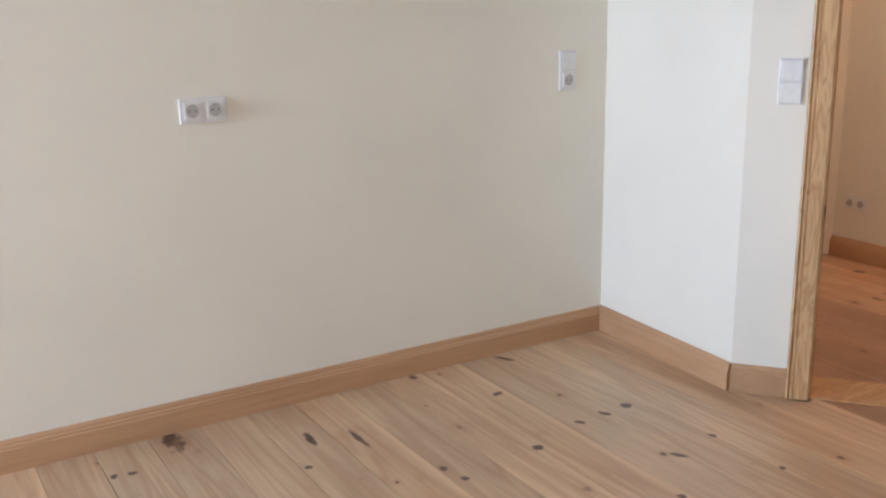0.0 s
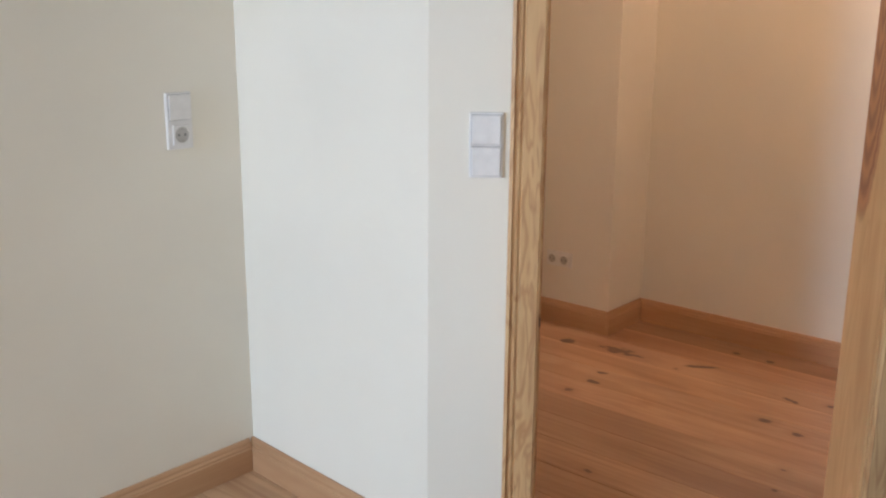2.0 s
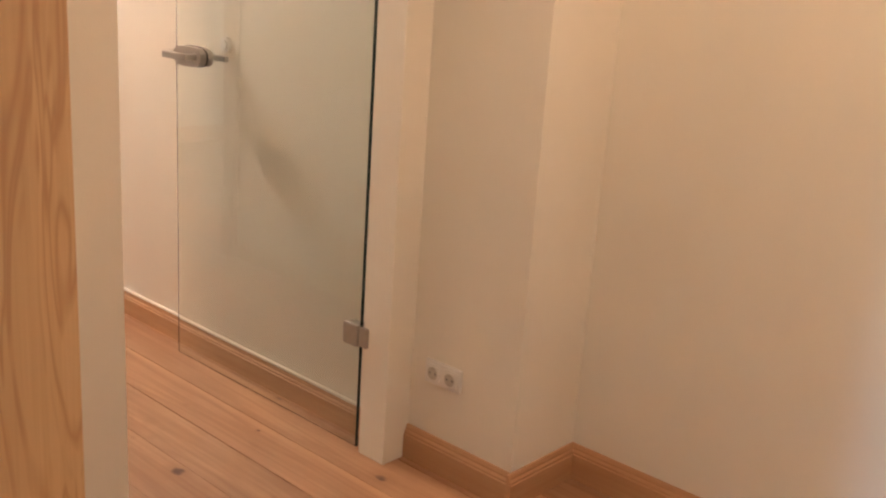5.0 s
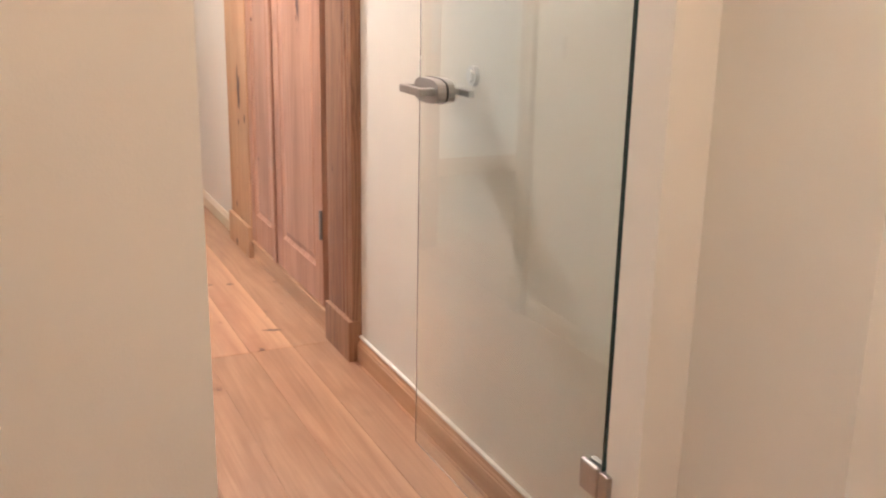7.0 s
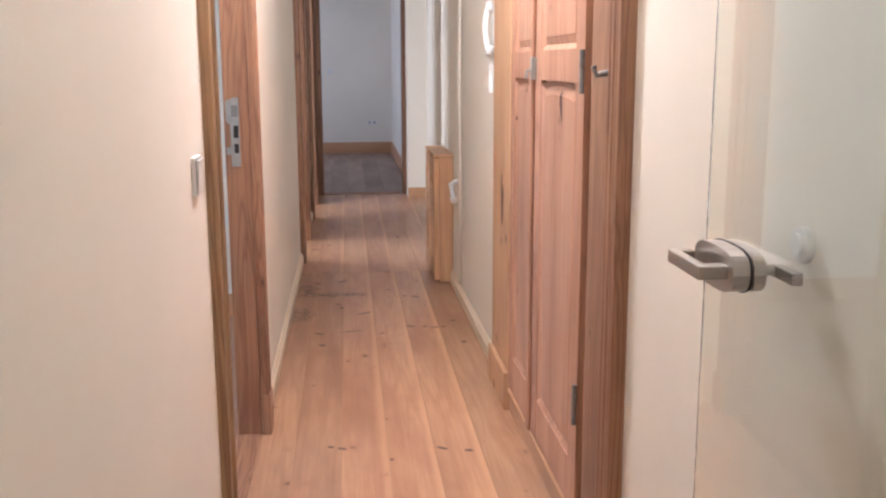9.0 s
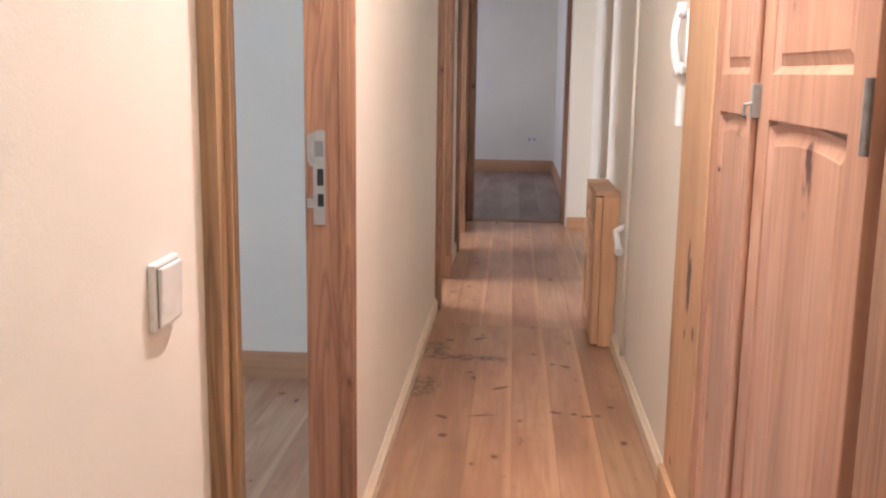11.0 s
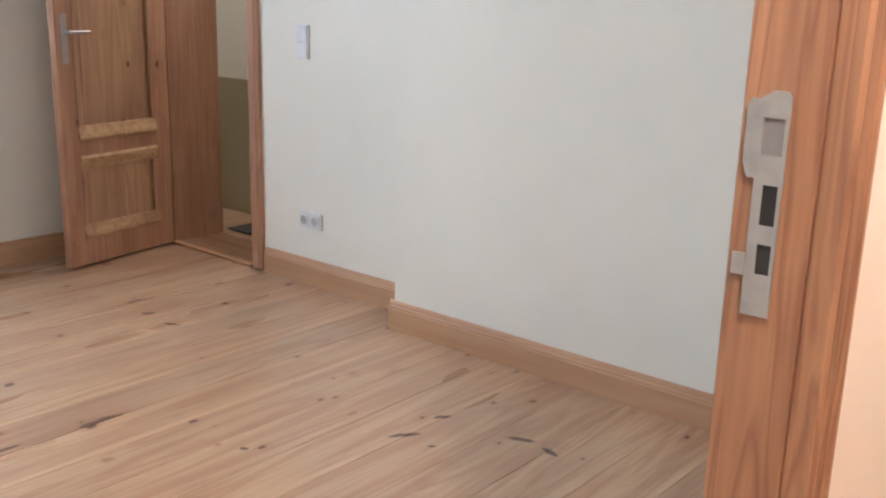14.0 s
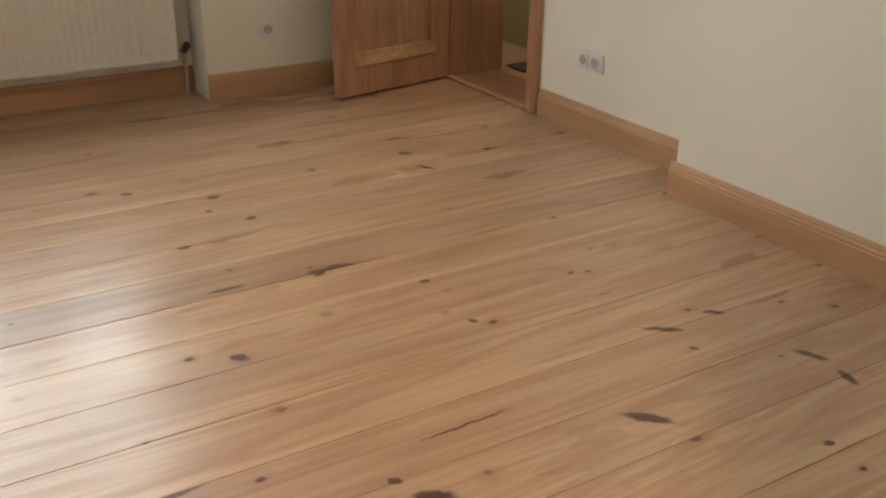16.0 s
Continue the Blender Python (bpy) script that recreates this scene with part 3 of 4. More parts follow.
wall("wall_bedroom_niche", (-3.97, 3.3), (-3.97, 5.35), 0.14, TOP, [(0.42, 1.73, 0.84, 2.48)])
wall("wall_bedroom_south", *BED_S, 0.12, TOP)
wall("wall_side_room_west", (-2.45, 6.68), (-2.45, 11.0), 0.12, TOP, [(1.2, 2.7, 0.8, 2.3)])
wall("wall_side_room_north", (-2.45, 11.0), (0.28, 11.0), 0.09, TOP)
for n, a, b in (("wall_lobby_north", (-4.3, 7.1), (-2.57, 7.1)), ("wall_lobby_west", (-4.3, 6.68), (-4.3, 7.1))):
    wall(n, a, b, 0.1, TOP, material=CREAM, label="cream lobby wall")
dado = part("dado", box(B(), -4.295, -2.575, 7.088, 7.0995, 0.0, 0.80), OLIVE)
tagged(dado, "olive painted dado on the lobby wall", "dado", kind="structure")
ceiling = part("ceiling", box(B(), -7.8, 2.6, -3.8, 15.8, TOP, TOP + 0.12), CEIL)
tagged(ceiling, "plain white painted ceiling", "ceiling", kind="structure")

baseboard(*W1, 0.0, 7.162)
baseboard(*W2, 0.0, 0.752, material=BOARD_Y)
baseboard(*W3, 0.0, 0.19, material=BOARD_Y)
baseboard(*W3, 1.115, 1.95, material=BOARD_Y)
baseboard(*WALL_A, 0.13, 0.505, material=BOARD_Y)
baseboard((1.33, 1.115), (1.605, 1.115), -0.018, 0.275, material=BOARD_X)
baseboard(*WALL_B, 0.085, 3.2, material=BOARD_Y)
baseboard(*COR_R, 0.0, 2.57, 0.075, material=BOARD_PAINT, label="low cream painted baseboard")
baseboard(*COR_R, 4.402, 5.96, 0.088, material=BOARD_Y)
bead = part("trim", box(B(), 4.402, 5.96, -0.012, 0, 0.088, 0.096, 0.003), CREAM)
bead.matrix_world = on_wall(*COR_R)
tagged(bead, "cream sealant bead along the baseboard", "trim", kind="structure")
baseboard(*COR_R2, 0.0, 3.05, 0.075, material=BOARD_PAINT, label="low cream painted baseboard")
baseboard((1.28, 10.65), (1.60, 10.65), 0.0, 0.19)
baseboard(*COR_L, 0.0, 1.752, 0.075, material=BOARD_PAINT, label="low cream painted baseboard")
baseboard(*COR_L, 2.943, 5.866, 0.075, material=BOARD_PAINT, label="low cream painted baseboard")
baseboard(*COR_L, 6.854, 7.716, 0.075, material=BOARD_PAINT, label="low cream painted baseboard")
baseboard(*BED_N1, 0.92, 1.93, 0.118)
baseboard(*BED_N2, -0.018, 2.10, 0.118)
baseboard((-1.82, 6.38), (-1.82, 6.20), 0.0, 0.18, 0.118, material=BOARD_Y)
baseboard(*BED_W, 3.32, 4.48, 0.118, material=BOARD_Y)
baseboard(*BED_W, 0.0, 1.6, 0.118, material=BOARD_Y)
baseboard((-3.97, 3.5), (-3.97, 5.22), 0.0, 1.72, 0.118, material=BOARD_Y)
baseboard((-1.8, 15.6), (1.35, 15.6), 0.0, 3.15, 0.16)
baseboard((1.35, 15.6), (1.35, 11.09), 0.0, 4.5, 0.16, material=BOARD_Y)

frame_k = door_frame("door_frame_1", *W3, DOOR_A, DOOR_B, 2.05, 0.20, 0.075, 0.022, NEW_Z, NEW_X, "oiled pine door frame with fluted casing, no door", 0.0, second_lining=HEART_Z)
frame_b = door_frame("door_frame_2", *COR_L, 1.85, 2.845, 2.08, 0.08, 0.085, 0.03, PINE_Z, PINE_Y, "stripped old pine door frame of the bedroom", 0.15, False, fluted_profile, FLUTED_Z)
door_frame("door_frame_3", *COR_L, 5.96, 6.76, 2.08, 0.08, 0.10, 0.03, PINE_Z, PINE_Y, "stripped old pine door frame further along the corridor", 0.15)
door_frame("door_frame_4", *COR_L, 7.81, 8.66, 2.08, 0.08, 0.10, 0.03, PINE_Z, PINE_Y, "stripped old pine door frame near the corridor's end", 0.15)
door_frame("door_frame_5", *FAR_D, 0.21, 1.05, 2.17, 0.14, 0.06, 0.025, PINE_Z, PINE_X, "dark stripped pine door frame of the end room", 0.0)
door_frame("door_frame_6", *BED_N1, 0.15, 0.84, 2.08, 0.30, 0.08, 0.02, DOOR_Z, PINE_X, "stripped reddish pine door frame with a deep lining", 0.0)

strip = part("threshold_strip", box(B(), 0.17, 0.82, -0.022, 0.012, 0.001, 0.012, 0.003), BOARD_X)
strip.matrix_world = on_wall(*BED_N1)
tagged(strip, "pale pine threshold strip in the bedroom doorway", "threshold", kind="structure")

# ---- fittings on the walls ----
fitting("double_socket", *W1, 5.585, 1.015, ["socket", "socket"], False, "white double socket at worktop height on the kitchen wall")
fitting("switch_socket_plate", *W1, 6.985, 1.06, ["rocker", "socket"], True, "white rocker switch above a socket in one plate")
fitting("double_switch", *W3, 0.128, 1.058, ["rocker", "rocker"], True, "white double rocker switch beside the kitchen doorway", 0.070)
fitting("double_socket", *WALL_A, 0.255, 0.288, ["socket", "socket"], False, "white double socket low on the hall wall", 0.062)
fitting("light_switch", *COR_L, 1.61, 1.085, ["rocker"], True, "white raised rocker switch beside the bedroom doorway", 0.078)
fitting("double_socket", *BED_N1, 1.24, 0.30, ["socket", "socket"], False, "white double socket low on the bedroom wall")
fitting("double_switch", *BED_N1, 1.20, 1.09, ["rocker", "rocker"], True, "white double rocker switch beside the far bedroom door")
fitting("single_socket", *BED_W, 3.61, 0.295, ["socket"], True, "white single socket between radiator and open door")
fitting("single_socket", *BED_N2, 1.76, 0.295, ["socket"], True, "white single socket above the bedroom baseboard")
fitting("double_socket", (-1.8, 15.6), (2.4, 15.6), 2.85, 0.45, ["socket", "socket"], False, "white double socket in the end room")
fitting("light_switch", (-1.8, 15.6), (2.4, 15.6), 2.25, 1.2, ["rocker"], True, "white switch in the end room")

# ---- lock plate on the bedroom frame ----
strike = thing("strike_plate", pose(0.311, 4.466, 1.092), "zinc strike plate with three slots on the door frame", "strike plate")
bm = B()
for z0, z1 in ((-0.115, -0.070), (-0.038, -0.018), (0.024, 0.054)):
    box(bm, -0.014, 0.016, -0.003, 0, z0, z1)
for z0, z1, a, b in ((-0.070, -0.038, -0.003, 0.012), (-0.018, 0.024, -0.004, 0.012), (0.054, 0.092, -0.010, 0.012)):
    box(bm, -0.014, a, -0.003, 0, z0, z1)
    box(bm, b, 0.016, -0.003, 0, z0, z1)
prism(bm, [(-0.014, 0.092), (0.016, 0.092), (0.016, 0.114), (0.012, 0.119), (-0.002, 0.119), (-0.014, 0.112)], -0.003, 0, "y")
part("plate", bm, ZINC, strike)
part("lip", prism(B(), [(-0.014, 0.030), (-0.014, 0.110), (-0.024, 0.111), (-0.028, 0.104), (-0.028, 0.045), (-0.022, 0.030)], -0.0028, 0, "y"), ZINC, strike)
part("tab", box(B(), -0.029, -0.014, -0.0028, 0.0, -0.074, -0.050, 0.001), ZINC, strike)
# thin dark sheets give the slots the shade of their depth
for z0, z1, a, m in ((-0.070, -0.038, -0.003, DARKPL), (-0.018, 0.024, -0.004, DARKPL), (0.054, 0.092, -0.010, SHADE)):
    part("slot", box(B(), a, 0.012, -0.0010, 0.0, z0, z1), m, strike)

# ---- glass door of the passage, open against the corridor wall ----
gd = thing("glass_door", pose(1.24, 1.602, 0), "frameless clear glass door standing open along the wall", "door")
pane = part("pane", box(B(), -0.004, 0.004, 0.006, 0.925, 0.012, 2.06), GLASS, gd)
pane.visible_shadow = False
part("pane_edge", box(B(), -0.0032, 0.0032, 0.0015, 0.006, 0.012, 2.06), GLASS_EDGE, gd, "dark polished glass edge")


def glass_hinge(z):
    h = part("hinge", box(B(), -0.020, -0.0045, 0.0, 0.062, z - 0.033, z + 0.033, 0.007), STEEL, gd, "brushed steel clamp hinge")
    part("hinge_back", box(B(), 0.0045, 0.018, 0.0, 0.055, z - 0.033, z + 0.033, 0.005), STEEL, h)
    part("hinge_leaf", box(B(), -0.016, 0.010, -0.032, -0.002, z - 0.028, z + 0.028, 0.003), STEEL, h)


glass_hinge(0.352)
glass_hinge(1.78)


def rounded_plate(bm, x0, x1, yc, zc, w, h, n=24, p=3.0):
    pts = []
    for k in range(n):
        a = k * math.tau / n
        c, s = math.cos(a), math.sin(a)
        pts.append((yc + w / 2 * math.copysign(abs(c) ** (2 / p), c), zc + h / 2 * math.copysign(abs(s) ** (2 / p), s)))
    return prism(bm, pts, x0, x1, "x")


HZ, HY = 1.038, 0.825
lockset = part("lock_case", rounded_plate(B(), -0.030, -0.006, HY, HZ, 0.15, 0.062), STEEL, gd, "brushed steel lock case")
part("gasket", rounded_plate(B(), -0.006, -0.0042, HY, HZ, 0.154, 0.066), DARKPL, lockset)
part("back_case", rounded_plate(B(), 0.0045, 0.022, HY, HZ, 0.15, 0.062), STEEL, lockset)
bm = B()
box(bm, -0.062, -0.030, HY - 0.055, HY - 0.033, HZ - 0.009, HZ + 0.011, 0.003)
box(bm, -0.072, -0.056, HY - 0.055, HY + 0.075, HZ - 0.009, HZ + 0.011, 0.003)
box(bm, -0.062, -0.036, HY + 0.055, HY + 0.075, HZ - 0.009, HZ + 0.011, 0.003)
part("lever", bm, STEEL, lockset)
bm = B()
tube(bm, [(0.02, HY - 0.04, HZ), (0.058, HY - 0.04, HZ)], 0.008)
box(bm, 0.046, 0.062, HY - 0.10, HY - 0.035, HZ - 0.010, HZ + 0.008, 0.003)
part("back_lever", bm, STEEL, lockset)
stop = thing("door_stop", pose(1.32, 2.36, 1.078), "small white round wall buffer behind the door handle", "door stop")
bm = B()
rounded_plate(bm, -0.012, 0, 0, 0, 0.05, 0.05, p=2.0)
rounded_plate(bm, -0.018, -0.012, 0, 0, 0.032, 0.032, p=2.0)
part("buffer", bm, PLASTIC, stop)

# ---- built-in closet, frame face towards the corridor ----
closet = thing("closet", Matrix.Translation((1.32, 5.03, 0)) @ Matrix.Rotation(radians(-90), 4, "Z"), "built-in closet with stripped pine panel doors in a deep frame", "closet")
# x runs towards the glass door, y goes into the wall
for x0, x1 in ((0.0, 0.40), (1.575, 1.83)):
    flip = x0 > 1
    part("casing", (prism(B(), casing_profile(x0, x1 - x0, 0.035, flip), 0.15, 2.4, "z") if flip else box(B(), x0, x1, -0.035, 0, 0.15, 2.4, 0.004)), PINE_Z if flip else CASE_Z, closet)
    part("plinth_block", box(B(), x0 - 0.004, x1 + 0.004, -0.05, 0, 0, 0.15, 0.003), PINE_Z if flip else CASE_Z, closet)
part("head", box(B(), 0.0, 1.83, -0.04, 0, 2.40, 2.55, 0.004), PINE_Y, closet)
part("sill_board", box(B(), 0.404, 1.571, -0.028, 0, 0, 0.075, 0.003), BOARD_Y, closet)
part("sill_bead", box(B(), 0.404, 1.571, -0.036, 0, 0.075, 0.09, 0.004), BOARD_Y, closet)


def panel_frame(bm, x0, x1, z0, z1, rails, y0, y1, st):
    """Stiles and rails of a panelled leaf; rails: heights of the rails between."""
    box(bm, x0, x0 + st, y0, y1, z0, z1, 0.003)
    box(bm, x1 - st, x1, y0, y1, z0, z1, 0.003)
    for a, b in rails:
        box(bm, x0 + st, x1 - st, y0 + 0.001, y1, a, b, 0.002)


def raised_panel(bm, x0, x1, z0, z1, y, arch=0.0):
    """A fielded panel: sunk border, raised field, optionally with an arched head."""
    n = 10 if arch else 1
    def outline(i):
        pts = [(x0 + i, z0 + i), (x1 - i, z0 + i)]
        for k in range(n + 1):
            s = k / n
            pts.append((x1 - i - s * (x1 - x0 - 2 * i), z1 - i - (arch * (2 * s - 1) ** 2 if arch else 0)))
        return pts
    lv = []
    for i, dy in ((0.0, 0.0), (0.008, 0.006), (0.014, 0.010), (0.035, 0.004), (0.038, 0.002)):
        lv.append([bm.verts.new((px, y + dy, pz)) for px, pz in outline(i)])
    for a, b in zip(lv, lv[1:]):
        for k in range(len(a)):
            j = (k + 1) % len(a)
            bm.faces.new((a[k], a[j], b[j], b[k]))
    bm.faces.new(lv[-1])
    bmesh.ops.recalc_face_normals(bm, faces=bm.faces)


for x0, x1, st in ((0.408, 0.845, 0.08), (0.851, 1.50, 0.095)):
    z0, z1 = 0.098, 2.38
    rails = [(z0, 0.235), (1.27, 1.36), (z1 - 0.11, z1)]
    bm = B()
    panel_frame(bm, x0, x1, z0, z1, rails, -0.032, -0.004, st)
    leaf = part("leaf", bm, CLOSET_Z, closet)
    part("back_board", box(B(), x0 + 0.02, x1 - 0.02, -0.013, -0.003, z0 + 0.02, z1 - 0.02), CLOSET_Z, leaf)
    for a, b, arch in ((0.235, 1.27, 0.012), (1.36, z1 - 0.11, 0.0)):
        bm = B()
        raised_panel(bm, x0 + st, x1 - st, a, b, -0.028, arch)
        part("panel", bm, CLOSET_Z, leaf)
    if x0 > 0.5:
        for z in (0.42, 1.30, 2.1):
            hx = x1 - 0.004
            part("hinge", tube(B(), [(hx, -0.038, z - 0.055), (hx, -0.038, z + 0.055)], 0.007), IRON, leaf, "old iron hinge")
part("cover_strip", box(B(), 0.829, 0.867, -0.046, -0.032, 0.10, 2.37, 0.006), CLOSET_Z, closet)
part("side_board", box(B(), 1.53, 1.575, -0.022, 0.0, 0.09, 2.40, 0.004), PINE_Z, closet)
bm = B()
box(bm, 0.862, 0.880, -0.050, -0.030, 1.27, 1.34, 0.003)
tube(bm, [(0.873, -0.05, 1.30), (0.873, -0.062, 1.298), (0.873, -0.064, 1.275)], 0.004)
part("latch", bm, ZINC, closet, "small zinc hook latch")
part("hook", tube(B(), [(1.72, -0.030, 1.30), (1.72, -0.058, 1.295), (1.72, -0.066, 1.315)], 0.008), IRON, closet, "dark iron door catch")

# ---- wooden box round the meter ----
cab = thing("meter_cabinet", pose(1.32, 6.86, 0), "low pine cabinet with a panelled door against the corridor wall", "cabinet")
part("body", box(B(), -0.082, -0.002, 0.0, 0.62, 0.0, 0.765, 0.003), CASE_Z, cab)
bm = B()
box(bm, -0.118, -0.085, 0.0, 0.09, 0.012, 0.758, 0.003), box(bm, -0.118, -0.085, 0.53, 0.62, 0.012, 0.758, 0.003)
box(bm, -0.117, -0.085, 0.09, 0.53, 0.012, 0.11, 0.002), box(bm, -0.117, -0.085, 0.09, 0.53, 0.66, 0.758, 0.002)
door = part("door", bm, CASE_Z, cab)
part("panel", box(B(), -0.108, -0.090, 0.09, 0.53, 0.11, 0.66, 0.004), CASE_Z, door)
for k in range(7):
    part("slat", prism(B(), [(-0.106, 0.385 + k * 0.036), (-0.115, 0.390 + k * 0.036), (-0.113, 0.412 + k * 0.036), (-0.106, 0.416 + k * 0.036)], 0.10, 0.52, "y"), CASE_Z, door)
part("lid", box(B(), -0.12, -0.001, -0.006, 0.626, 0.767, 0.785, 0.004), CASE_Z, cab)
valve = thing("valve", pose(1.32, 6.55, 0.60), "white valve stub on the corridor wall", "valve")
part("stub", tube(B(), [(0, 0.10, 0.05), (-0.04, 0.08, 0.03), (-0.04, -0.05, -0.03)], 0.014), PLASTIC, valve)
part("cap", tube(B(), [(-0.04, -0.05, -0.03), (-0.04, -0.075, -0.042)], 0.02), PLASTIC, valve)
for y, z0 in ((6.38, 0.10), (8.4, 0.10)):
    p = thing("wall_pipe", pose(1.32 if y < 7.6 else 1.47, y, 0), "white painted pipe running up the corridor wall", "pipe", "corridor pipes")
    part("pipe", tube(B(), [(-0.017, 0, z0), (-0.017, 0, TOP)], 0.009), CREAM, p, smooth=True)

# ---- intercom ----
ic = thing("intercom_phone", pose(1.32, 5.16, 1.46), "white intercom handset with a coiled cord on the wall", "intercom")
part("base", box(B(), -0.022, 0, -0.032, 0.032, -0.085, 0.095, 0.008), PLASTIC, ic)
bm = B()
arc = [(-0.036 - 0.016 * math.cos(k * math.pi / 16), 0, 0.095 * k / 8) for k in range(-8, 9)]
tube(bm, arc, 0.013, 14)
for z in (-0.088, 0.088):
    rounded_plate(bm, -0.048, -0.024, 0, z, 0.046, 0.046, p=2.4)
part("handset", bm, PLASTIC, ic, smooth=True)
coil = []
for k in range(260):
    s = k / 259
    coil.append((-0.02 + 0.011 * math.cos(k * 0.9), 0.03 + 0.011 * math.sin(k * 0.9), -0.10 - 0.16 * s))
part("cord", tube(B(), coil, 0.0028, 6), PLASTIC, ic)

# ---- bedroom: open panel door, radiator, window ----
leaf = thing("panel_door", Matrix.Translation((-3.585, 6.362, 0)) @ Matrix.Rotation(radians(-80), 4, "Z"), "stripped knotty pine panel door standing open", "door")
bm = B()
LW = 0.655
rails = [(0.012, 0.15), (0.52, 0.62), (1.38, 1.50), (1.93, 2.05)]
panel_frame(bm, 0.0, LW, 0.012, 2.05, rails, -0.02, 0.02, 0.10)
part("frame", bm, DOOR_Z, leaf)
for a, b in ((0.15, 0.52), (0.62, 1.38), (1.50, 1.93)):
    bm = B()
    raised_panel(bm, 0.10, LW - 0.10, a, b, -0.016)
    for v in bm.verts:
        v.co.y = -v.co.y
    bmesh.ops.recalc_face_normals(bm, faces=bm.faces)
    part("panel", bm, KNOTTY_Z, leaf)
    bm = B()
    box(bm, 0.10, LW - 0.10, -0.014, -0.002, a, b)
    part("back_panel", bm, PINE_Z, leaf)
    lower = [(0.010, a - 0.014), (0.024, a - 0.014), (0.031, a - 0.004), (0.029, a + 0.010), (0.022, a + 0.030), (0.018, a + 0.052), (0.010, a + 0.056)]
    part("moulding", prism(B(), lower, 0.092, LW - 0.092, "x"), KNOTTY_X, leaf, "pale moulded panel edge")
    part("moulding", prism(B(), [(y, a + b - z) for y, z in lower], 0.092, LW - 0.092, "x"), KNOTTY_X, leaf, "pale moulded panel edge")
    for x in (0.092, LW - 0.118):
        part("side_moulding", box(B(), x, x + 0.026, 0.010, 0.026, a + 0.056, b - 0.056, 0.005), DOOR_Z, leaf)
dh = part("handle_plate", box(B(), LW - 0.065, LW - 0.03, 0.02, 0.025, 0.96, 1.18, 0.002), STEEL, leaf)
part("lever", tube(B(), [(LW - 0.048, 0.02, 1.10), (LW - 0.048, 0.06, 1.10), (LW - 0.16, 0.06, 1.10)], 0.008), STEEL, dh)
dh = part("handle_plate", box(B(), LW - 0.065, LW - 0.03, -0.025, -0.02, 0.96, 1.18, 0.002), STEEL, leaf)
part("lever", tube(B(), [(LW - 0.048, -0.02, 1.10), (LW - 0.048, -0.06, 1.10), (LW - 0.16, -0.06, 1.10)], 0.008), STEEL, dh)

rad = thing("radiator", pose(-3.885, 3.69, 0), "cream enamelled panel radiator under the window sill", "radiator")
bm = B()
box(bm, -0.05, 0.035, 0, 1.44, 0.17, 0.69, 0.010)
part("panel", bm, RADI, rad)
bm = B()
for k in range(42):
    y = 0.03 + k * 0.0335
    box(bm, 0.034, 0.041, y, y + 0.017, 0.21, 0.66, 0.003)
part("ribs", bm, RADI, rad)["kind"] = "stuff"
part("top_grille", box(B(), -0.05, 0.04, -0.004, 1.444, 0.688, 0.70, 0.003), RADI, rad)
part("valve", tube(B(), [(0.0, 1.44, 0.21), (0.0, 1.475, 0.21), (0.0, 1.475, 0.12), (0.0, 1.475, 0.0)], 0.009), STEEL, rad)
part("thermostat_head", tube(B(), [(0.0, 1.475, 0.21), (0.045, 1.475, 0.24)], 0.017), DARKPL, rad)
sill = thing("window_sill", pose(0, 0, 0), "white painted window sill above the radiator", "window sill")
sill["kind"] = "structure"
part("sill_board", box(B(), -3.968, -3.725, 3.503, 5.217, 0.79, 0.825, 0.008), LACQUER, sill)
win = thing("window_1", pose(-4.02, 3.72, 0.84), "white painted casement window with daylight outside", "window")
win["kind"] = "structure"
W, H = 1.31, 1.64
bm = B()
for y0, y1, z0, z1 in ((0, 0.07, 0, H), (W - 0.07, W, 0, H), (0.07, W - 0.07, 0, 0.07), (0.07, W - 0.07, H - 0.07, H), (W / 2 - 0.05, W / 2 + 0.05, 0.07, H - 0.07)):
    box(bm, -0.03, 0.03, y0, y1, z0, z1, 0.004)
part("window_frame", bm, LACQUER, win)
for y0, y1 in ((0.07, W / 2 - 0.05), (W / 2 + 0.05, W - 0.07)):
    bm = B()
    for a, b, z0, z1 in ((y0, y0 + 0.045, 0.07, H - 0.07), (y1 - 0.045, y1, 0.07, H - 0.07), (y0 + 0.045, y1 - 0.045, 0.07, 0.115), (y0 + 0.045, y1 - 0.045, H - 0.115, H - 0.07)):
        box(bm, -0.02, 0.045, a, b, z0, z1, 0.005)
    sash = part("sash", bm, LACQUER, win)
    pn = part("pane", box(B(), -0.003, 0.003, y0 + 0.045, y1 - 0.045, 0.115, H - 0.115), GLASS, sash)
    pn.visible_shadow = False

# unseen second casement, added to go with the extra bedroom light
copy_thing(win, pose(-3.86, 1.98, 0.84))

# ---- kitchen: worktop unit, tall unit, bare lamp holder ----
unit = thing("base_unit", Matrix.Translation((-1.615, -0.818, 0)) @ Matrix.Rotation(radians(-8), 4, "Z"), "white lacquered kitchen base unit", "kitchen unit")
part("carcass", box(B(), 0.03, 1.18, -0.60, -0.03, 0.08, 0.855, 0.002), LACQUER, unit)
part("plinth", box(B(), 0.06, 1.15, -0.57, -0.07, 0.0, 0.08), LACQUER, unit)
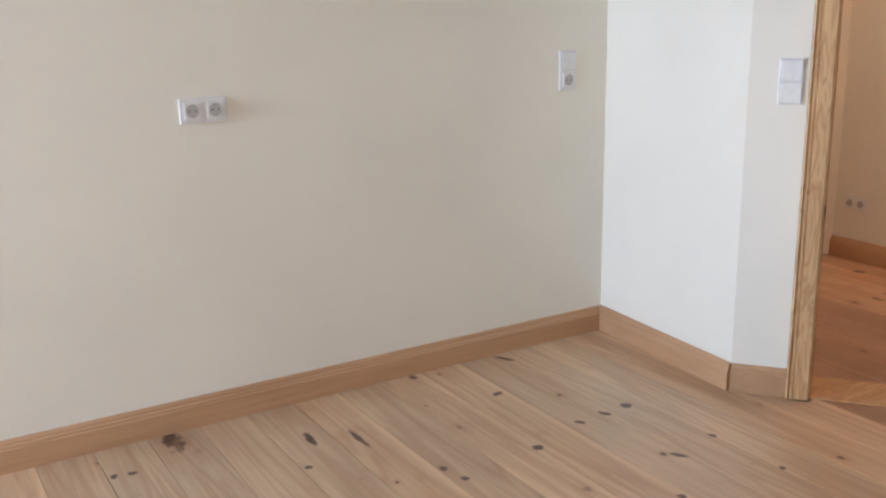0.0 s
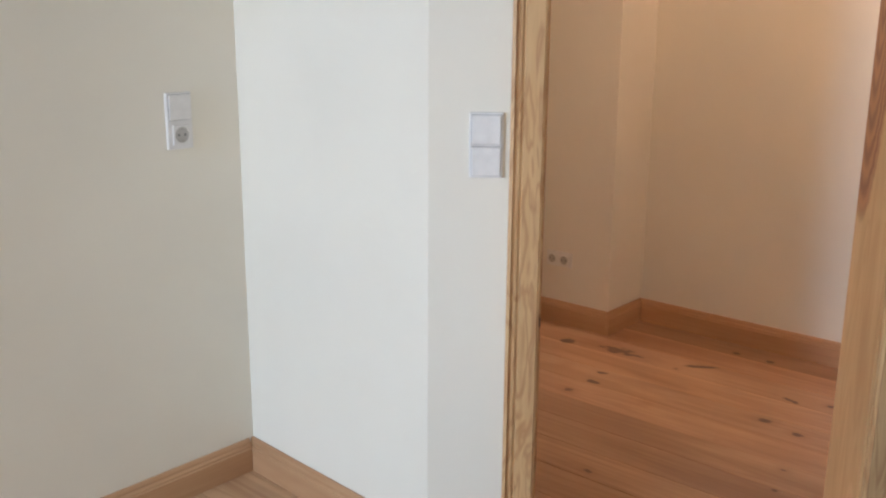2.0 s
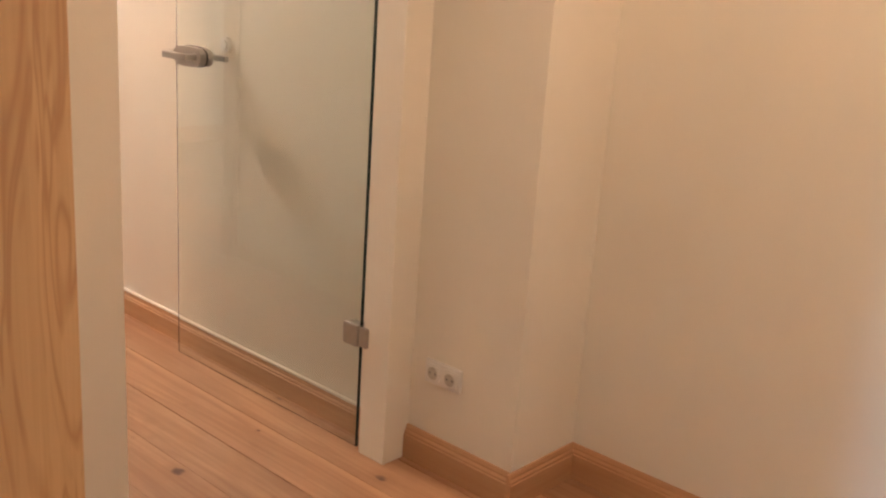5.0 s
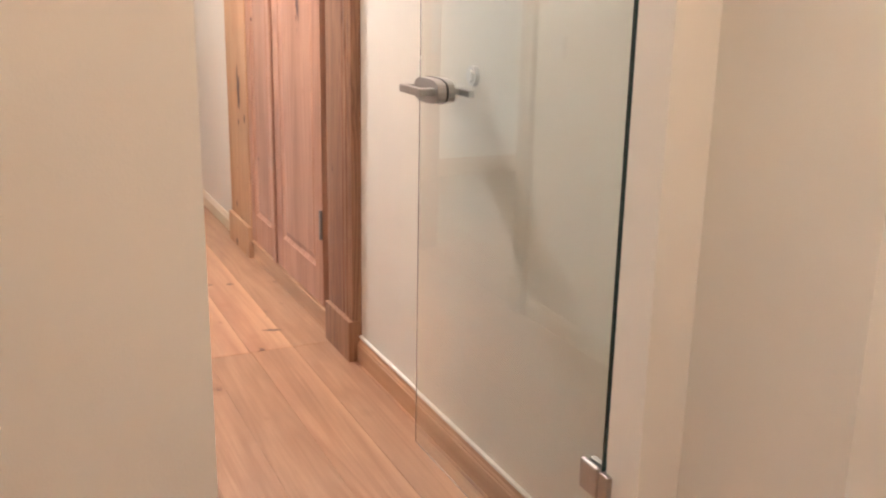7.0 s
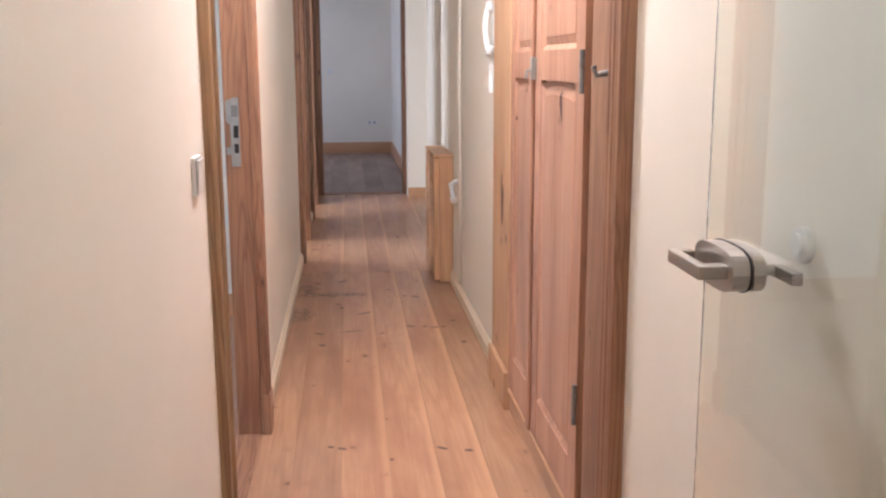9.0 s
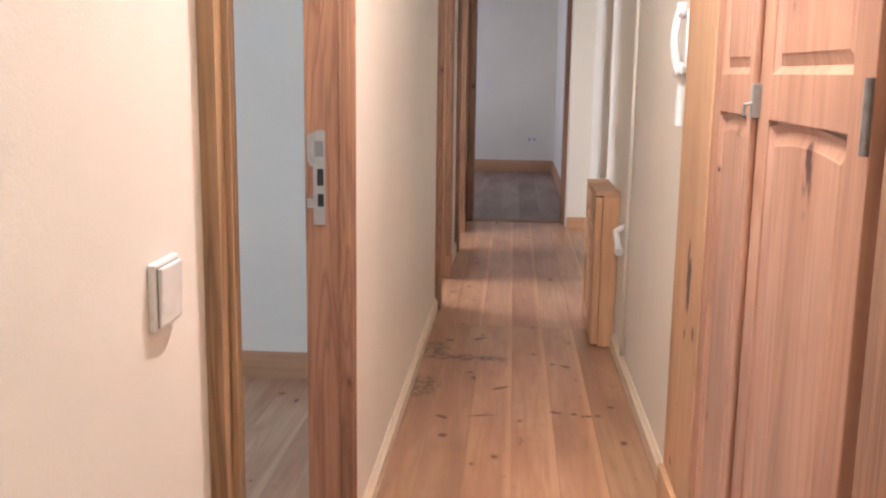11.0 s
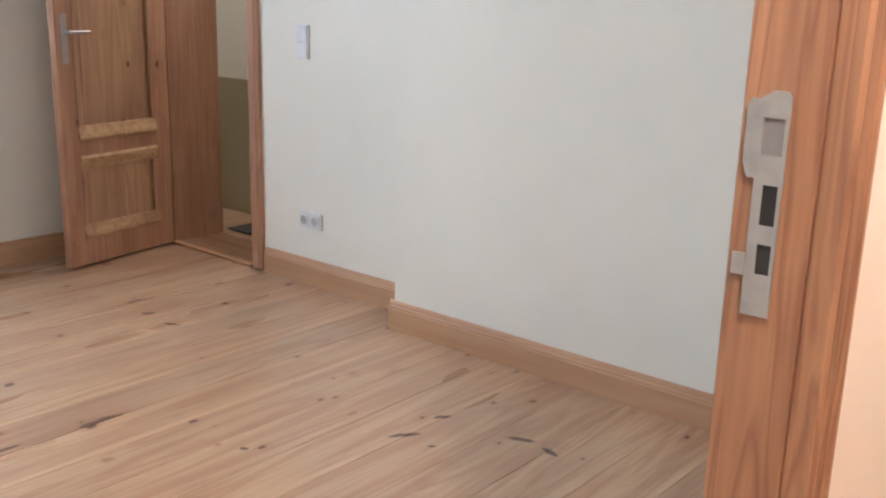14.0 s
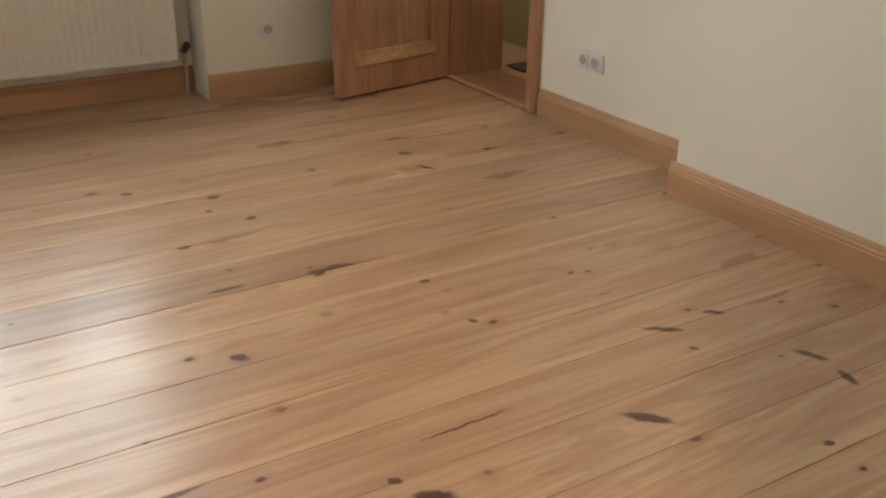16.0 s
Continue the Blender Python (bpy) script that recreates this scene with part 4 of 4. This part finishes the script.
for k in range(2):
    dr = part("door", box(B(), 0.034 + k * 0.573, 0.60 + k * 0.573, -0.028, -0.010, 0.09, 0.85, 0.003), LACQUER, unit)
    part("handle", tube(B(), [(0.55 + k * 0.12, -0.01, 0.62), (0.55 + k * 0.12, 0.012, 0.63), (0.55 + k * 0.12, 0.012, 0.78), (0.55 + k * 0.12, -0.01, 0.79)], 0.005), STEEL, dr)
top = part("worktop", box(B(), 0.0, 1.20, -0.62, 0.0, 0.857, 0.897, 0.003), GRANITE)
top.matrix_world = Matrix.Translation((-1.615, -0.818, 0)) @ Matrix.Rotation(radians(-8), 4, "Z")
tagged(top, "black stone worktop with a square edge", "worktop")
tall = thing("tall_unit", on_wall(*W3), "dark anthracite tall unit beside the doorway", "kitchen unit")
part("carcass", box(B(), 1.235, 1.85, -0.56, -0.004, 0.08, 2.05, 0.003), GREY, tall)
part("plinth", box(B(), 1.25, 1.84, -0.52, -0.03, 0, 0.08), GREY, tall)
part("door", box(B(), 1.238, 1.847, -0.582, -0.563, 0.09, 2.045, 0.003), GREY, tall)

lampc = thing("lamp_holder", pose(-1.315, 1.10, 1.40), "black bare lamp holder hanging on its cable", "lamp")
part("cable", tube(B(), [(0, 0, 1.35), (0.004, 0, 0.6), (0, 0, 0.05)], 0.003, 8), DARKPL, lampc)
part("socket", tube(B(), [(0, 0, 0.05), (0, 0, 0.04), (0, 0, -0.02), (0.002, 0, -0.028)], 0.019, 16), DARKPL, lampc)
part("terminal_block", box(B(), -0.016, 0.008, -0.030, -0.012, -0.022, 0.002, 0.002), PLASTIC, lampc)

mat = part("door_mat", box(B(), -3.62, -2.95, 6.75, 7.05, 0.006, 0.014, 0.003), DARKMAT)
tagged(mat, "dark floor mat in the lobby", "mat")

# bulb fixtures added where those two unseen lamps hang
BULB, nt, bs = mat_base("lit_bulb")
bs.inputs["Emission Color"].default_value, bs.inputs["Emission Strength"].default_value = (1.0, 0.86, 0.7, 1), 6.0
for x, y in ((0.84, 4.0), (0.95, 0.1)):
    lamp = thing("pendant_bulb", pose(x, y, 2.52), "unseen bare bulb in a black holder, added as source of the warm light", "lamp", "ceiling bulbs")
    part("cable", tube(B(), [(0, 0, 0.23), (0, 0, 0.05)], 0.003, 8), DARKPL, lamp)
    part("holder", tube(B(), [(0, 0, 0.05), (0, 0, 0.0)], 0.02, 14), DARKPL, lamp)
    part("bulb", tube(B(), [(0, 0, 0.0), (0, 0, -0.012), (0, 0, -0.02)], 0.013, 14), BULB, lamp)

# ---- floors of single boards ----
PLANKS = {}


def plank_floor(name, x0, x1, y0, y1, width, joints, material, label, seed):
    base = part(name, box(B(), x0, x1, y0, y1, -0.08, -0.003), FILLER)
    tagged(base, label, "floor", kind="structure")
    rnd = random.Random(seed)
    n = max(1, round((x1 - x0) / width))
    w = (x1 - x0) / n
    for i in range(n):
        cuts = [y0] + sorted(joints) + [y1]
        for a, b in zip(cuts, cuts[1:]):
            gap = 0.0032 if rnd.random() < 0.25 else 0.0016
            key = (round(w - gap, 4), round(b - a, 3), material.name)
            if key not in PLANKS:
                bm = box(B(), -key[0] / 2, key[0] / 2, 0.0008, key[1] - 0.0008, -0.0138, 0.0, 0.0012)
                me = bpy.data.meshes.new("floorboard")
                bm.to_mesh(me)
                bm.free()
                me.materials.append(material)
                PLANKS[key] = me
            ob = new("floorboard", PLANKS[key])
            ob.location = (x0 + (i + 0.5) * w, a, -0.0008 * rnd.random())
            ob.parent = base
    return base


plank_floor("floor_kitchen", -7.6, -0.29, -3.6, 1.27, 0.165, [-1.9], FLOOR_K, "sanded light pine floorboards with dark knots", 3)
plank_floor("floor_hall", -0.29, 1.61, -3.6, 3.42, 0.16, [], FLOOR_H, "oiled reddish pine floorboards of the hall", 5)
plank_floor("floor_corridor", -0.0, 1.62, 3.42, 11.02, 0.16, [7.2], FLOOR_C, "worn reddish pine floorboards of the corridor", 7)
plank_floor("floor_bedroom", -4.3, -0.0, 1.9, 7.1, 0.19, [], FLOOR_B, "sanded wide pine floorboards with many dark knots", 9)
plank_floor("floor_side_room", -2.45, 0.0, 7.1, 11.02, 0.19, [], FLOOR_B, "pine floorboards of the side room", 11)
plank_floor("floor_far_room", -1.8, 2.4, 11.02, 15.6, 0.19, [], FLOOR_F, "end room floorboards, coloured darker for the dim room", 13)
